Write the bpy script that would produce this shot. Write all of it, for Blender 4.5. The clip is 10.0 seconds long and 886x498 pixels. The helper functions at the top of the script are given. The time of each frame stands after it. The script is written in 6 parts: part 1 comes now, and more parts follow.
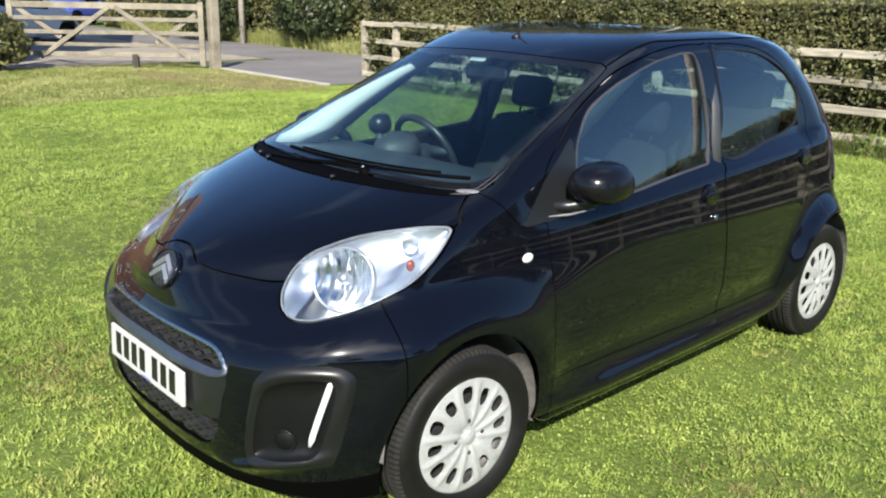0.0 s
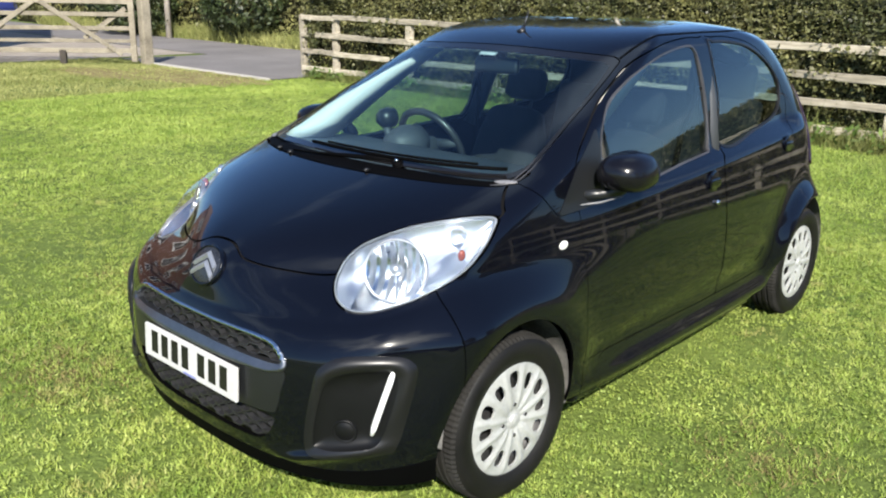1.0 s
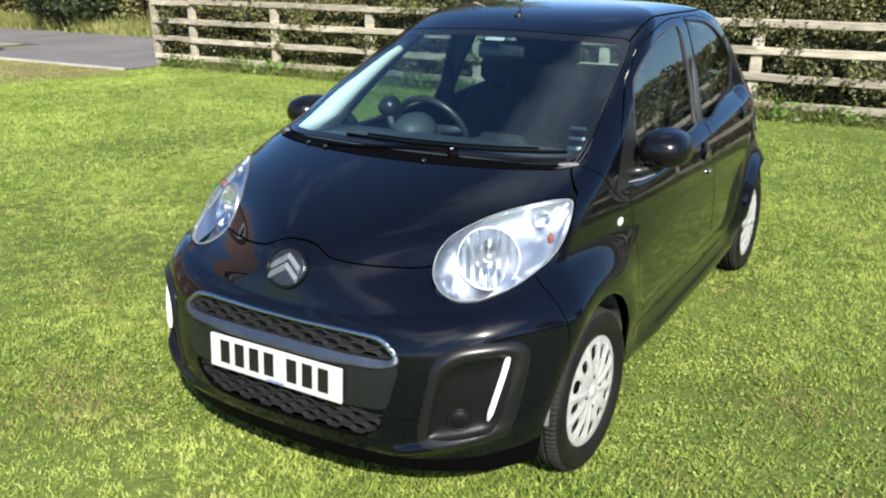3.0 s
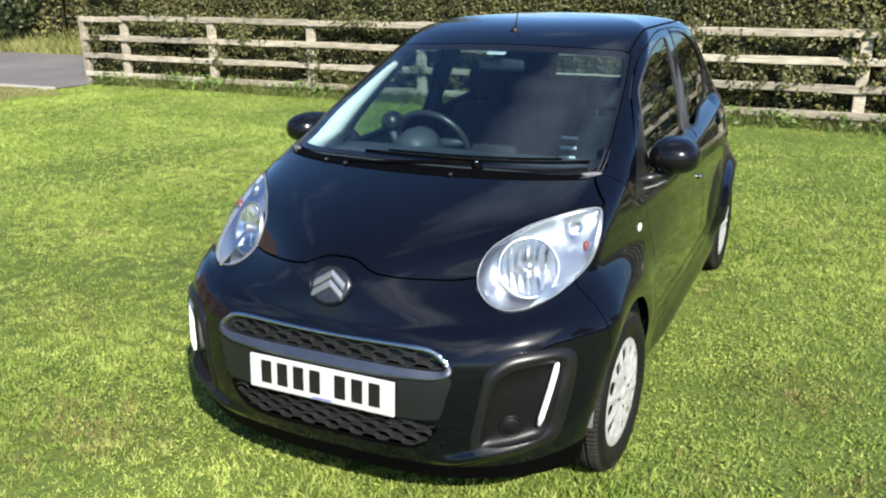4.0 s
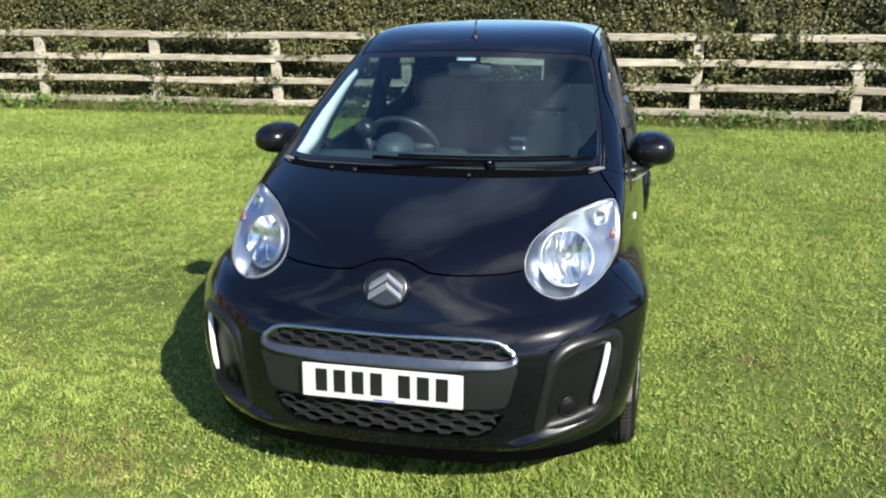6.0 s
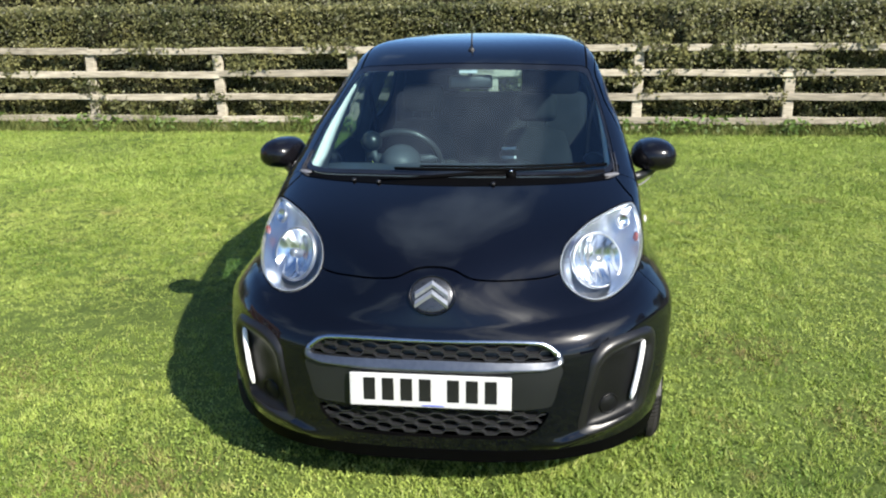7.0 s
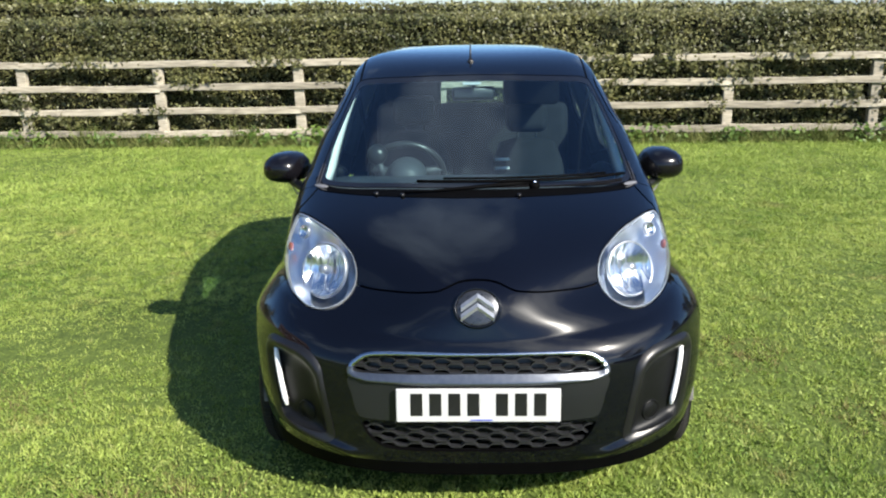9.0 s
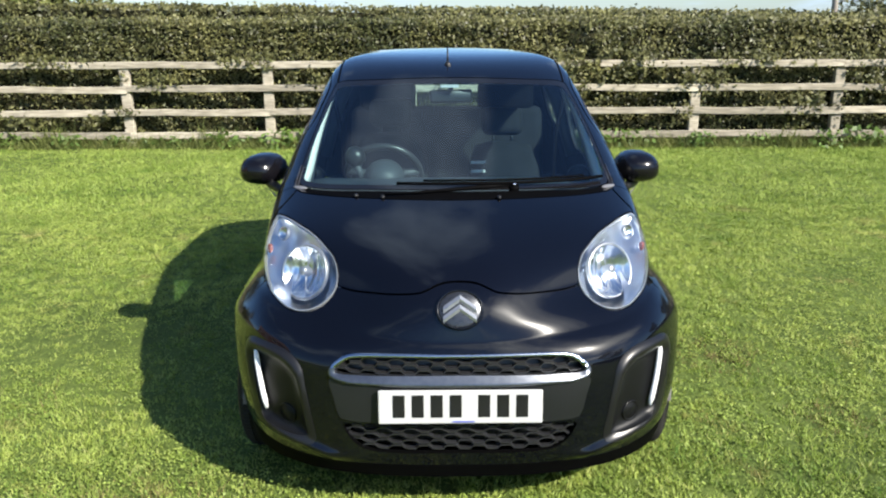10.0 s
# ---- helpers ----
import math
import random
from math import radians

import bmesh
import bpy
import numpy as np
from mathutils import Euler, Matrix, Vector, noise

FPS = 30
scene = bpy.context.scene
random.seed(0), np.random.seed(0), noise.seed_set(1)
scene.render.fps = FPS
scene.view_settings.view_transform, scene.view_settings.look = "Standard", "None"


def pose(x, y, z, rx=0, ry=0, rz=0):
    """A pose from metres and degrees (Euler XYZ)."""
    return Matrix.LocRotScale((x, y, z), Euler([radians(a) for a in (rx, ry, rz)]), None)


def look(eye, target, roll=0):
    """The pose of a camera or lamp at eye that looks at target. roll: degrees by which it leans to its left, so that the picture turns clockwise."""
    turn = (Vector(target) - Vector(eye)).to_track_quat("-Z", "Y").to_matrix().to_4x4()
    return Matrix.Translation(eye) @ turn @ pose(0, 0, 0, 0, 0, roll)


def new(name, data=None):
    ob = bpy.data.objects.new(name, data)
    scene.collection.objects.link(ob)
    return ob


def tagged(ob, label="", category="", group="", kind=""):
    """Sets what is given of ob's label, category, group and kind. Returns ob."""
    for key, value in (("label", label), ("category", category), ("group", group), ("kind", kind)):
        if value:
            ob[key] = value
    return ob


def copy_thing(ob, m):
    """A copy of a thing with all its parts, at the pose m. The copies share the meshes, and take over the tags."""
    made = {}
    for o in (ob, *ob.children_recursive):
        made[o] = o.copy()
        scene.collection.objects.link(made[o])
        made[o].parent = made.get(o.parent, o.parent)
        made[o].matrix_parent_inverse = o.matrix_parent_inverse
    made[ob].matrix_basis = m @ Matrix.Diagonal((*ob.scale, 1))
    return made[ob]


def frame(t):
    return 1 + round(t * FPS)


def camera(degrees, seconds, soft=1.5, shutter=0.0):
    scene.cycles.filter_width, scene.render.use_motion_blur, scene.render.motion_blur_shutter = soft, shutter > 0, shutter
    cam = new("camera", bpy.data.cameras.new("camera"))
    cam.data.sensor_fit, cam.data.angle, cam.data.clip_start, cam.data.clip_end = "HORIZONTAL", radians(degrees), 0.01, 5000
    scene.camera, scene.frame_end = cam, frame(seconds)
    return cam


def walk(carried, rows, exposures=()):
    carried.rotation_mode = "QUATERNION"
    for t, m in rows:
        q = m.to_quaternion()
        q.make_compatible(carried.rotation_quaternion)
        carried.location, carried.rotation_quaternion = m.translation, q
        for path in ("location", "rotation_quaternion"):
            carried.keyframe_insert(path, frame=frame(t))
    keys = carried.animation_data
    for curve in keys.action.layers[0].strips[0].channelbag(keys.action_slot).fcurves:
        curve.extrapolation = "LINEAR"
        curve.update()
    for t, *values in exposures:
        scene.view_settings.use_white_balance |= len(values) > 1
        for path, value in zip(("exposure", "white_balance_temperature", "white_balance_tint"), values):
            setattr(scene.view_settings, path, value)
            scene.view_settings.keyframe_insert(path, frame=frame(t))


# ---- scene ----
cam = camera(54.5, 10.0, soft=2.1)
PATH = [
    (0, (-1.667, -2.459, 1.571), (-0.368, -1.049, 1.0), 1.2),
    (0.5, (-1.854, -2.344, 1.574), (-0.488, -1.002, 0.995), 0.7),
    (1, (-1.972, -2.249, 1.573), (-0.553, -0.966, 0.991), 1.2),
    (1.5, (-2.058, -2.084, 1.571), (-0.584, -0.869, 0.978), 0.7),
    (2, (-2.138, -1.935, 1.574), (-0.612, -0.799, 0.957), 0.3),
    (2.5, (-2.299, -1.797, 1.583), (-0.718, -0.747, 0.955), 0.4),
    (4, (-2.663, -1.372, 1.622), (-0.94, -0.553, 1.022), -0.3),
    (4.5, (-2.75, -1.209, 1.618), (-0.989, -0.478, 1.017), -0.4),
    (5, (-2.896, -1.023, 1.625), (-1.079, -0.439, 1.025), -0.2),
    (6.5, (-3.048, -0.552, 1.629), (-1.162, -0.211, 1.058), -0.6),
    (7, (-3.143, -0.361, 1.637), (-1.238, -0.121, 1.079), -0.8),
    (7.5, (-3.205, -0.239, 1.643), (-1.291, -0.062, 1.091), -1.1),
    (8, (-3.161, -0.136, 1.629), (-1.239, -0.011, 1.09), -1.2),
    (8.5, (-3.119, -0.038, 1.632), (-1.195, 0.051, 1.094), -0.7),
    (9, (-3.148, 0.026, 1.642), (-1.222, 0.086, 1.106), -0.9),
    (9.5, (-3.169, 0.063, 1.651), (-1.238, 0.078, 1.129), -0.8),
    (10, (-3.153, 0.078, 1.635), (-1.224, 0.059, 1.108), -0.2),
]
walk(cam, [(t, look(eye, target, roll)) for t, eye, target, roll in PATH])

# ---- sky, sun, exposure ----
SUN_FROM = Vector((-0.965, -0.975, 1.0)).normalized()
world = bpy.data.worlds.new("sky")
scene.world = world
world.use_nodes = True
wn = world.node_tree.nodes
wl = world.node_tree.links
sky = wn.new("ShaderNodeTexSky")
sky.sky_type = "NISHITA"
sky.sun_disc = False
sky.sun_elevation = math.asin(SUN_FROM.z)
sky.sun_rotation = math.atan2(SUN_FROM.x, SUN_FROM.y)
sky.air_density, sky.dust_density, sky.ozone_density = 1.0, 0.3, 6.0
# broken cloud over the blue sky
geo = wn.new("ShaderNodeTexCoord")
# the dome's directions laid out on a level cloud sheet
split = wn.new("ShaderNodeSeparateXYZ")
rise = wn.new("ShaderNodeMath")
rise.operation, rise.inputs[1].default_value = "ADD", 0.22
level = wn.new("ShaderNodeVectorMath")
level.operation = "DIVIDE"
stretch = wn.new("ShaderNodeMapping")
stretch.inputs["Scale"].default_value = (0.8, 1.15, 0.0)
stretch.inputs["Location"].default_value = (-2.96, -10.74, 0.4)
cloud = wn.new("ShaderNodeTexNoise")
cloud.inputs["Scale"].default_value, cloud.inputs["Detail"].default_value, cloud.inputs["Roughness"].default_value = 1.5, 6, 0.54
cover = wn.new("ShaderNodeValToRGB")
cover.color_ramp.elements[0].position, cover.color_ramp.elements[1].position = 0.575, 0.75
white = wn.new("ShaderNodeMixRGB")
wl.new(geo.outputs["Generated"], split.inputs["Vector"])
wl.new(split.outputs["Z"], rise.inputs[0])
wl.new(geo.outputs["Generated"], level.inputs[0])
wl.new(rise.outputs[0], level.inputs[1])
wl.new(level.outputs["Vector"], stretch.inputs["Vector"])
wl.new(stretch.outputs["Vector"], cloud.inputs["Vector"])
wl.new(cover.outputs["Color"], white.inputs["Fac"])
# deep clear blue between the clouds
blue = wn.new("ShaderNodeMixRGB")
blue.blend_type = "MULTIPLY"
blue.inputs["Fac"].default_value, blue.inputs["Color2"].default_value = 1.0, (0.86, 0.96, 1.07, 1)
wl.new(sky.outputs["Color"], blue.inputs["Color1"])
wl.new(blue.outputs["Color"], white.inputs["Color1"])
# cloud is whiter and brighter towards the sun
near_sun = wn.new("ShaderNodeVectorMath")
near_sun.operation = "DOT_PRODUCT"
near_sun.inputs[1].default_value = SUN_FROM
silver = wn.new("ShaderNodeMath")
silver.operation, silver.use_clamp, silver.inputs[1].default_value = "POWER", True, 9.0
lining = wn.new("ShaderNodeMixRGB")
lining.inputs["Color1"].default_value, lining.inputs["Color2"].default_value = (4.8, 6.2, 8.0, 1), (30, 30, 29, 1)
wl.new(geo.outputs["Generated"], near_sun.inputs[0])
wl.new(near_sun.outputs["Value"], silver.inputs[0])
wl.new(silver.outputs[0], lining.inputs["Fac"])
wl.new(lining.outputs["Color"], white.inputs["Color2"])
# the cloud thickens on the sun's side
thick = wn.new("ShaderNodeMath")
thick.operation, thick.inputs[1].default_value = "MULTIPLY_ADD", 0.13
wl.new(silver.outputs[0], thick.inputs[0])
wl.new(cloud.outputs["Fac"], thick.inputs[2])
wl.new(thick.outputs[0], cover.inputs["Fac"])
wl.new(white.outputs["Color"], wn["Background"].inputs["Color"])
wn["Background"].inputs["Strength"].default_value = 0.082
sun = new("sun", bpy.data.lights.new("sun", "SUN"))
sun.data.energy, sun.data.angle, sun.data.color = 5.0, radians(0.55), (1.0, 0.94, 0.84)
sun.matrix_world = look(SUN_FROM * 30, (0, 0, 0))
scene.view_settings.exposure = 0.98

# ---- materials ----
def material(name, low, high, rough=0.6, metal=0.0, scale=8.0, fine=60.0, bump=0.2, depth=0.004, coat=0.0, spec=0.5, vary=0.0, spread=(0.35, 0.65), island=0.0, through_light=0.0, stretch=None, stops=None, own_share=0.5, patches=()):
    """A surface whose colour runs between two tones in broad and fine patches, with relief and uneven gloss."""
    m = bpy.data.materials.new(name)
    m.use_nodes = True
    n, l = m.node_tree.nodes, m.node_tree.links
    p = n["Principled BSDF"]
    where = n.new("ShaderNodeTexCoord")
    broad, grain = n.new("ShaderNodeTexNoise"), n.new("ShaderNodeTexNoise")
    broad.inputs["Scale"].default_value, broad.inputs["Detail"].default_value = scale, 4
    grain.inputs["Scale"].default_value, grain.inputs["Detail"].default_value = fine, 3
    at = where.outputs["Object"]
    if stretch:
        mapping = n.new("ShaderNodeMapping")
        mapping.inputs["Scale"].default_value = stretch
        l.new(at, mapping.inputs["Vector"])
        at = mapping.outputs["Vector"]
    for t in (broad, grain):
        l.new(at, t.inputs["Vector"])
    mix = n.new("ShaderNodeMath")
    mix.operation = "MULTIPLY_ADD"
    mix.inputs[1].default_value = 0.45
    half = n.new("ShaderNodeMath")
    half.operation = "MULTIPLY"
    half.inputs[1].default_value = 0.55
    l.new(broad.outputs["Fac"], half.inputs[0])
    l.new(grain.outputs["Fac"], mix.inputs[0])
    l.new(half.outputs[0], mix.inputs[2])
    ramp = n.new("ShaderNodeValToRGB")
    ramp.color_ramp.elements[0].color, ramp.color_ramp.elements[1].color = (*low, 1), (*high, 1)
    ramp.color_ramp.elements[0].position, ramp.color_ramp.elements[1].position = spread
    l.new(mix.outputs[0], ramp.inputs["Fac"])
    colour = ramp.outputs["Color"]
    if stops:
        # each loose piece takes one of several tones, leaning to the patch it stands in
        own = n.new("ShaderNodeValToRGB")
        own.color_ramp.interpolation = "LINEAR"
        while len(own.color_ramp.elements) < len(stops):
            own.color_ramp.elements.new(0.5)
        for e, (p_, c_) in zip(own.color_ramp.elements, stops):
            e.position, e.color = p_, (*c_, 1)
        l.new(n.new("ShaderNodeNewGeometry").outputs["Random Per Island"], own.inputs["Fac"])
        blend = n.new("ShaderNodeMixRGB")
        blend.inputs["Fac"].default_value = own_share
        l.new(colour, blend.inputs["Color1"])
        l.new(own.outputs["Color"], blend.inputs["Color2"])
        colour = blend.outputs["Color"]
    for size, low_, high_, tone, share, shift in patches:
        # irregular patches of another tone
        spot, cut, lay, move = n.new("ShaderNodeTexNoise"), n.new("ShaderNodeMapRange"), n.new("ShaderNodeMixRGB"), n.new("ShaderNodeMapping")
        spot.inputs["Scale"].default_value, spot.inputs["Detail"].default_value, spot.inputs["Roughness"].default_value = size, 6, 0.65
        move.inputs["Location"].default_value = (shift, shift * 1.7, 0)
        cut.inputs["From Min"].default_value, cut.inputs["From Max"].default_value, cut.inputs["To Max"].default_value = low_, high_, share
        lay.inputs["Color2"].default_value = (*tone, 1)
        l.new(where.outputs["Object"], move.inputs["Vector"])
        l.new(move.outputs["Vector"], spot.inputs["Vector"])
        l.new(spot.outputs["Fac"], cut.inputs["Value"])
        l.new(cut.outputs["Result"], lay.inputs["Fac"])
        l.new(colour, lay.inputs["Color1"])
        colour = lay.outputs["Color"]
    if vary or island:
        source = n.new("ShaderNodeNewGeometry").outputs["Random Per Island"] if island else n.new("ShaderNodeObjectInfo").outputs["Random"]
        span = n.new("ShaderNodeMapRange")
        amount = island or vary
        span.inputs["To Min"].default_value, span.inputs["To Max"].default_value = 1 - amount, 1 + amount
        l.new(source, span.inputs["Value"])
        hsv = n.new("ShaderNodeHueSaturation")
        l.new(span.outputs["Result"], hsv.inputs["Value"])
        l.new(colour, hsv.inputs["Color"])
        colour = hsv.outputs["Color"]
    l.new(colour, p.inputs["Base Color"])
    gloss = n.new("ShaderNodeMapRange")
    gloss.inputs["To Min"].default_value, gloss.inputs["To Max"].default_value = rough * 0.85, min(1.0, rough * 1.15)
    l.new(grain.outputs["Fac"], gloss.inputs["Value"])
    l.new(gloss.outputs["Result"], p.inputs["Roughness"])
    if bump:
        b = n.new("ShaderNodeBump")
        b.inputs["Strength"].default_value, b.inputs["Distance"].default_value = bump, depth
        l.new(grain.outputs["Fac"], b.inputs["Height"])
        l.new(b.outputs["Normal"], p.inputs["Normal"])
    p.inputs["Metallic"].default_value = metal
    p.inputs["Specular IOR Level"].default_value = spec
    p.inputs["Coat Weight"].default_value = coat
    p.inputs["Coat Roughness"].default_value = 0.02
    p.inputs["Coat IOR"].default_value = 1.44
    if through_light:
        out = n["Material Output"]
        tr = n.new("ShaderNodeBsdfTranslucent")
        both = n.new("ShaderNodeMixShader")
        both.inputs["Fac"].default_value = through_light
        l.new(colour, tr.inputs["Color"])
        l.new(p.outputs["BSDF"], both.inputs[1])
        l.new(tr.outputs["BSDF"], both.inputs[2])
        l.new(both.outputs["Shader"], out.inputs["Surface"])
    return m


def glass(name, tint, rough=0.0, base=0.075):
    """A thin pane: clear straight through, with the gloss of a real face."""
    m = bpy.data.materials.new(name)
    m.use_nodes = True
    n, l = m.node_tree.nodes, m.node_tree.links
    n.remove(n["Principled BSDF"])
    clear, shine, both, f = n.new("ShaderNodeBsdfTransparent"), n.new("ShaderNodeBsdfGlossy"), n.new("ShaderNodeMixShader"), n.new("ShaderNodeLayerWeight")
    clear.inputs["Color"].default_value = (*tint, 1)
    shine.inputs["Roughness"].default_value = rough
    f.inputs["Blend"].default_value = 0.5
    power, rise = n.new("ShaderNodeMath"), n.new("ShaderNodeMath")
    power.operation, rise.operation = "POWER", "MULTIPLY_ADD"
    power.inputs[1].default_value = 5.0
    rise.inputs[1].default_value, rise.inputs[2].default_value = 1.0 - base, base
    l.new(f.outputs["Facing"], power.inputs[0])
    l.new(power.outputs[0], rise.inputs[0])
    l.new(rise.outputs[0], both.inputs["Fac"])
    l.new(clear.outputs["BSDF"], both.inputs[1])
    l.new(shine.outputs["BSDF"], both.inputs[2])
    l.new(both.outputs["Shader"], n["Material Output"].inputs["Surface"])
    return m


M_PAINT = material("black_paint", (0.0016, 0.0018, 0.0034), (0.0026, 0.003, 0.0058), rough=0.2, scale=1.5, fine=900, bump=0.0, coat=1.0, spec=0.06)
M_GAP = material("panel_gap", (0.0012, 0.0012, 0.0013), (0.002, 0.002, 0.002), rough=0.9, bump=0.0, spec=0.02)
M_FOG = material("fog_panel", (0.0035, 0.0037, 0.004), (0.0055, 0.0057, 0.0061), rough=0.4, fine=500, bump=0.12, depth=0.0005, spec=0.25)
M_PALEPL = material("pale_grey_plastic", (0.13, 0.13, 0.137), (0.18, 0.18, 0.19), rough=0.45, fine=300, bump=0.05, depth=0.0005)
M_BLACK = material("black_plastic", (0.006, 0.006, 0.0065), (0.011, 0.011, 0.012), rough=0.42, fine=500, bump=0.15, depth=0.0005)
M_GREYPL = material("dark_grey_plastic", (0.0075, 0.0082, 0.009), (0.0115, 0.0125, 0.0138), rough=0.36, fine=500, bump=0.1, depth=0.0005)
M_RUBBER = material("tyre_rubber", (0.004, 0.004, 0.004), (0.0095, 0.009, 0.0085), rough=0.55, fine=120, bump=0.3, depth=0.001, spec=0.25)
M_SILVER = material("silver_plastic", (0.33, 0.34, 0.335), (0.44, 0.45, 0.44), rough=0.42, metal=0.15, scale=6, fine=90, bump=0.05, depth=0.0005)
M_CHROME = material("chrome", (0.42, 0.45, 0.5), (0.5, 0.53, 0.58), rough=0.21, metal=1.0, bump=0)
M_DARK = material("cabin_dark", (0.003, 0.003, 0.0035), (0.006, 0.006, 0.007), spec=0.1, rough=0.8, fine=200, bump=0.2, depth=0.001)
M_WHITE = material("white_plate", (0.46, 0.46, 0.455), (0.52, 0.52, 0.515), rough=0.35, bump=0)
M_INK = material("black_ink", (0.006, 0.006, 0.006), (0.01, 0.01, 0.01), rough=0.4, bump=0)
M_GLASS = glass("tinted_glass", (0.68, 0.86, 0.87), 0.0, 0.11)
M_LAWN = material("lawn", (0.043, 0.066, 0.015), (0.145, 0.192, 0.043), rough=0.9, scale=0.8, fine=40, bump=0.7, depth=0.02, spec=0.15, spread=(0.32, 0.68))
M_BLADE = material("grass_blade", (0.165, 0.24, 0.032), (0.52, 0.57, 0.15), rough=0.55, scale=1.1, fine=7, bump=0, spec=0.3, through_light=0.3, spread=(0.36, 0.64),
                   stops=((0.0, (0.04, 0.09, 0.012)), (0.25, (0.13, 0.24, 0.03)), (0.6, (0.34, 0.51, 0.09)), (0.85, (0.5, 0.57, 0.18)), (1.0, (0.52, 0.46, 0.24))),
                   own_share=0.35, patches=((2.3, 0.58, 0.7, (0.42, 0.33, 0.15), 0.75, 3.1), (3.4, 0.54, 0.66, (0.09, 0.18, 0.028), 0.6, 9.4), (7.5, 0.53, 0.66, (0.075, 0.145, 0.024), 0.5, 5.2), (9.0, 0.57, 0.7, (0.5, 0.55, 0.19), 0.4, 1.7)))
M_BLADEFAR = material("far_grass_blade", (0.165, 0.245, 0.034), (0.43, 0.51, 0.125), rough=0.55, scale=1.1, fine=7, bump=0, spec=0.3, through_light=0.3, spread=(0.36, 0.64),
                   stops=((0.0, (0.04, 0.09, 0.012)), (0.25, (0.13, 0.24, 0.03)), (0.6, (0.34, 0.51, 0.09)), (0.85, (0.5, 0.57, 0.18)), (1.0, (0.52, 0.46, 0.24))),
                   own_share=0.2, patches=((2.3, 0.58, 0.7, (0.4, 0.36, 0.14), 0.4, 3.1), (3.4, 0.54, 0.66, (0.09, 0.18, 0.028), 0.6, 9.4)))
M_CLOVER = material("lawn_clover", (0.09, 0.165, 0.024), (0.4, 0.47, 0.115), rough=0.5, scale=1.3, fine=9, bump=0, island=0.4, spec=0.3, through_light=0.25)
M_RING = material("lamp_ring", (0.36, 0.38, 0.42), (0.45, 0.47, 0.5), rough=0.4, metal=0.8, bump=0)
M_THATCH = material("dead_grass", (0.07, 0.06, 0.022), (0.24, 0.21, 0.085), rough=0.8, scale=5, fine=40, bump=0, island=0.4, spec=0.15)
M_RAIL = material("weathered_timber", (0.2, 0.178, 0.138), (0.53, 0.475, 0.375), rough=0.85, scale=3, fine=45, bump=0.4, depth=0.003, vary=0.22, stretch=(1.0, 0.12, 1.0), spec=0.2)
M_LEAF = material("hedge_leaf", (0.043, 0.052, 0.018), (0.185, 0.176, 0.066), rough=0.48, scale=0.9, fine=6, bump=0, island=0.65, spec=0.38, through_light=0.25)
# near-black: the hedges' inner shade is in this colour; stems and trunks share it
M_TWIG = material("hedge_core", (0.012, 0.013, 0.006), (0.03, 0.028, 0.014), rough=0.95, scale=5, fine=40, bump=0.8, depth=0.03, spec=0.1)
M_ROAD = material("road_asphalt", (0.12, 0.113, 0.112), (0.2, 0.188, 0.185), rough=0.9, scale=0.7, fine=150, bump=0.4, depth=0.004, spec=0.3)
M_FRIT = material("glass_band", (0.006, 0.006, 0.007), (0.009, 0.009, 0.01), rough=0.08, bump=0)
M_SIDEGLASS = glass("side_glass", (0.52, 0.65, 0.67), 0.0, 0.19)
M_LENS = glass("lamp_lens", (0.95, 0.97, 0.98), 0.0, 0.09)
M_TREAD = material("tyre_tread", (0.012, 0.0115, 0.011), (0.026, 0.025, 0.023), rough=0.85, fine=150, bump=0.4, depth=0.001, spec=0.15)
M_SEAL = material("window_rubber", (0.03, 0.03, 0.034), (0.05, 0.05, 0.056), rough=0.5, fine=200, bump=0.1, depth=0.0005)
M_TAIL = material("tail_lamp_red", (0.016, 0.007, 0.01), (0.026, 0.011, 0.016), rough=0.1, bump=0, coat=1.0)
M_LAMPIN = material("lamp_silver", (0.7, 0.74, 0.8), (0.8, 0.83, 0.88), rough=0.34, metal=1.0, fine=80, bump=0.1, depth=0.001)
M_LAMPRIM = material("lamp_edge", (0.28, 0.3, 0.32), (0.38, 0.4, 0.42), rough=0.25, metal=0.5, bump=0)
M_MIRROR = material("bright_reflector", (0.62, 0.64, 0.67), (0.7, 0.72, 0.74), rough=0.04, metal=1.0, bump=0)
M_BOWL = material("lamp_bowl", (0.76, 0.79, 0.82), (0.84, 0.86, 0.89), rough=0.19, metal=1.0, fine=70, bump=0.15, depth=0.001)
M_BULB = material("bulb", (0.35, 0.35, 0.36), (0.45, 0.45, 0.46), rough=0.1, bump=0)
M_AMBER = material("amber_lamp", (0.2, 0.05, 0.04), (0.26, 0.08, 0.06), rough=0.15, bump=0)
M_REPEAT = material("repeater_lens", (0.75, 0.74, 0.7), (0.85, 0.84, 0.8), rough=0.12, bump=0)
M_BLUE = material("plate_blue", (0.1, 0.12, 0.4), (0.12, 0.15, 0.45), rough=0.4, bump=0)
M_DRL = material("white_strip", (0.78, 0.79, 0.8), (0.86, 0.87, 0.88), rough=0.2, bump=0)
M_RIM = material("steel_rim", (0.03, 0.03, 0.032), (0.06, 0.06, 0.062), rough=0.5, metal=0.5, bump=0.1)
M_LINER = material("arch_liner", (0.07, 0.068, 0.064), (0.19, 0.183, 0.17), rough=0.9, scale=9, fine=80, bump=0.3)
M_ROUGH = material("rough_grass", (0.07, 0.1, 0.022), (0.24, 0.25, 0.085), rough=0.7, scale=1.6, fine=9, bump=0, island=0.35, spec=0.2, through_light=0.3)
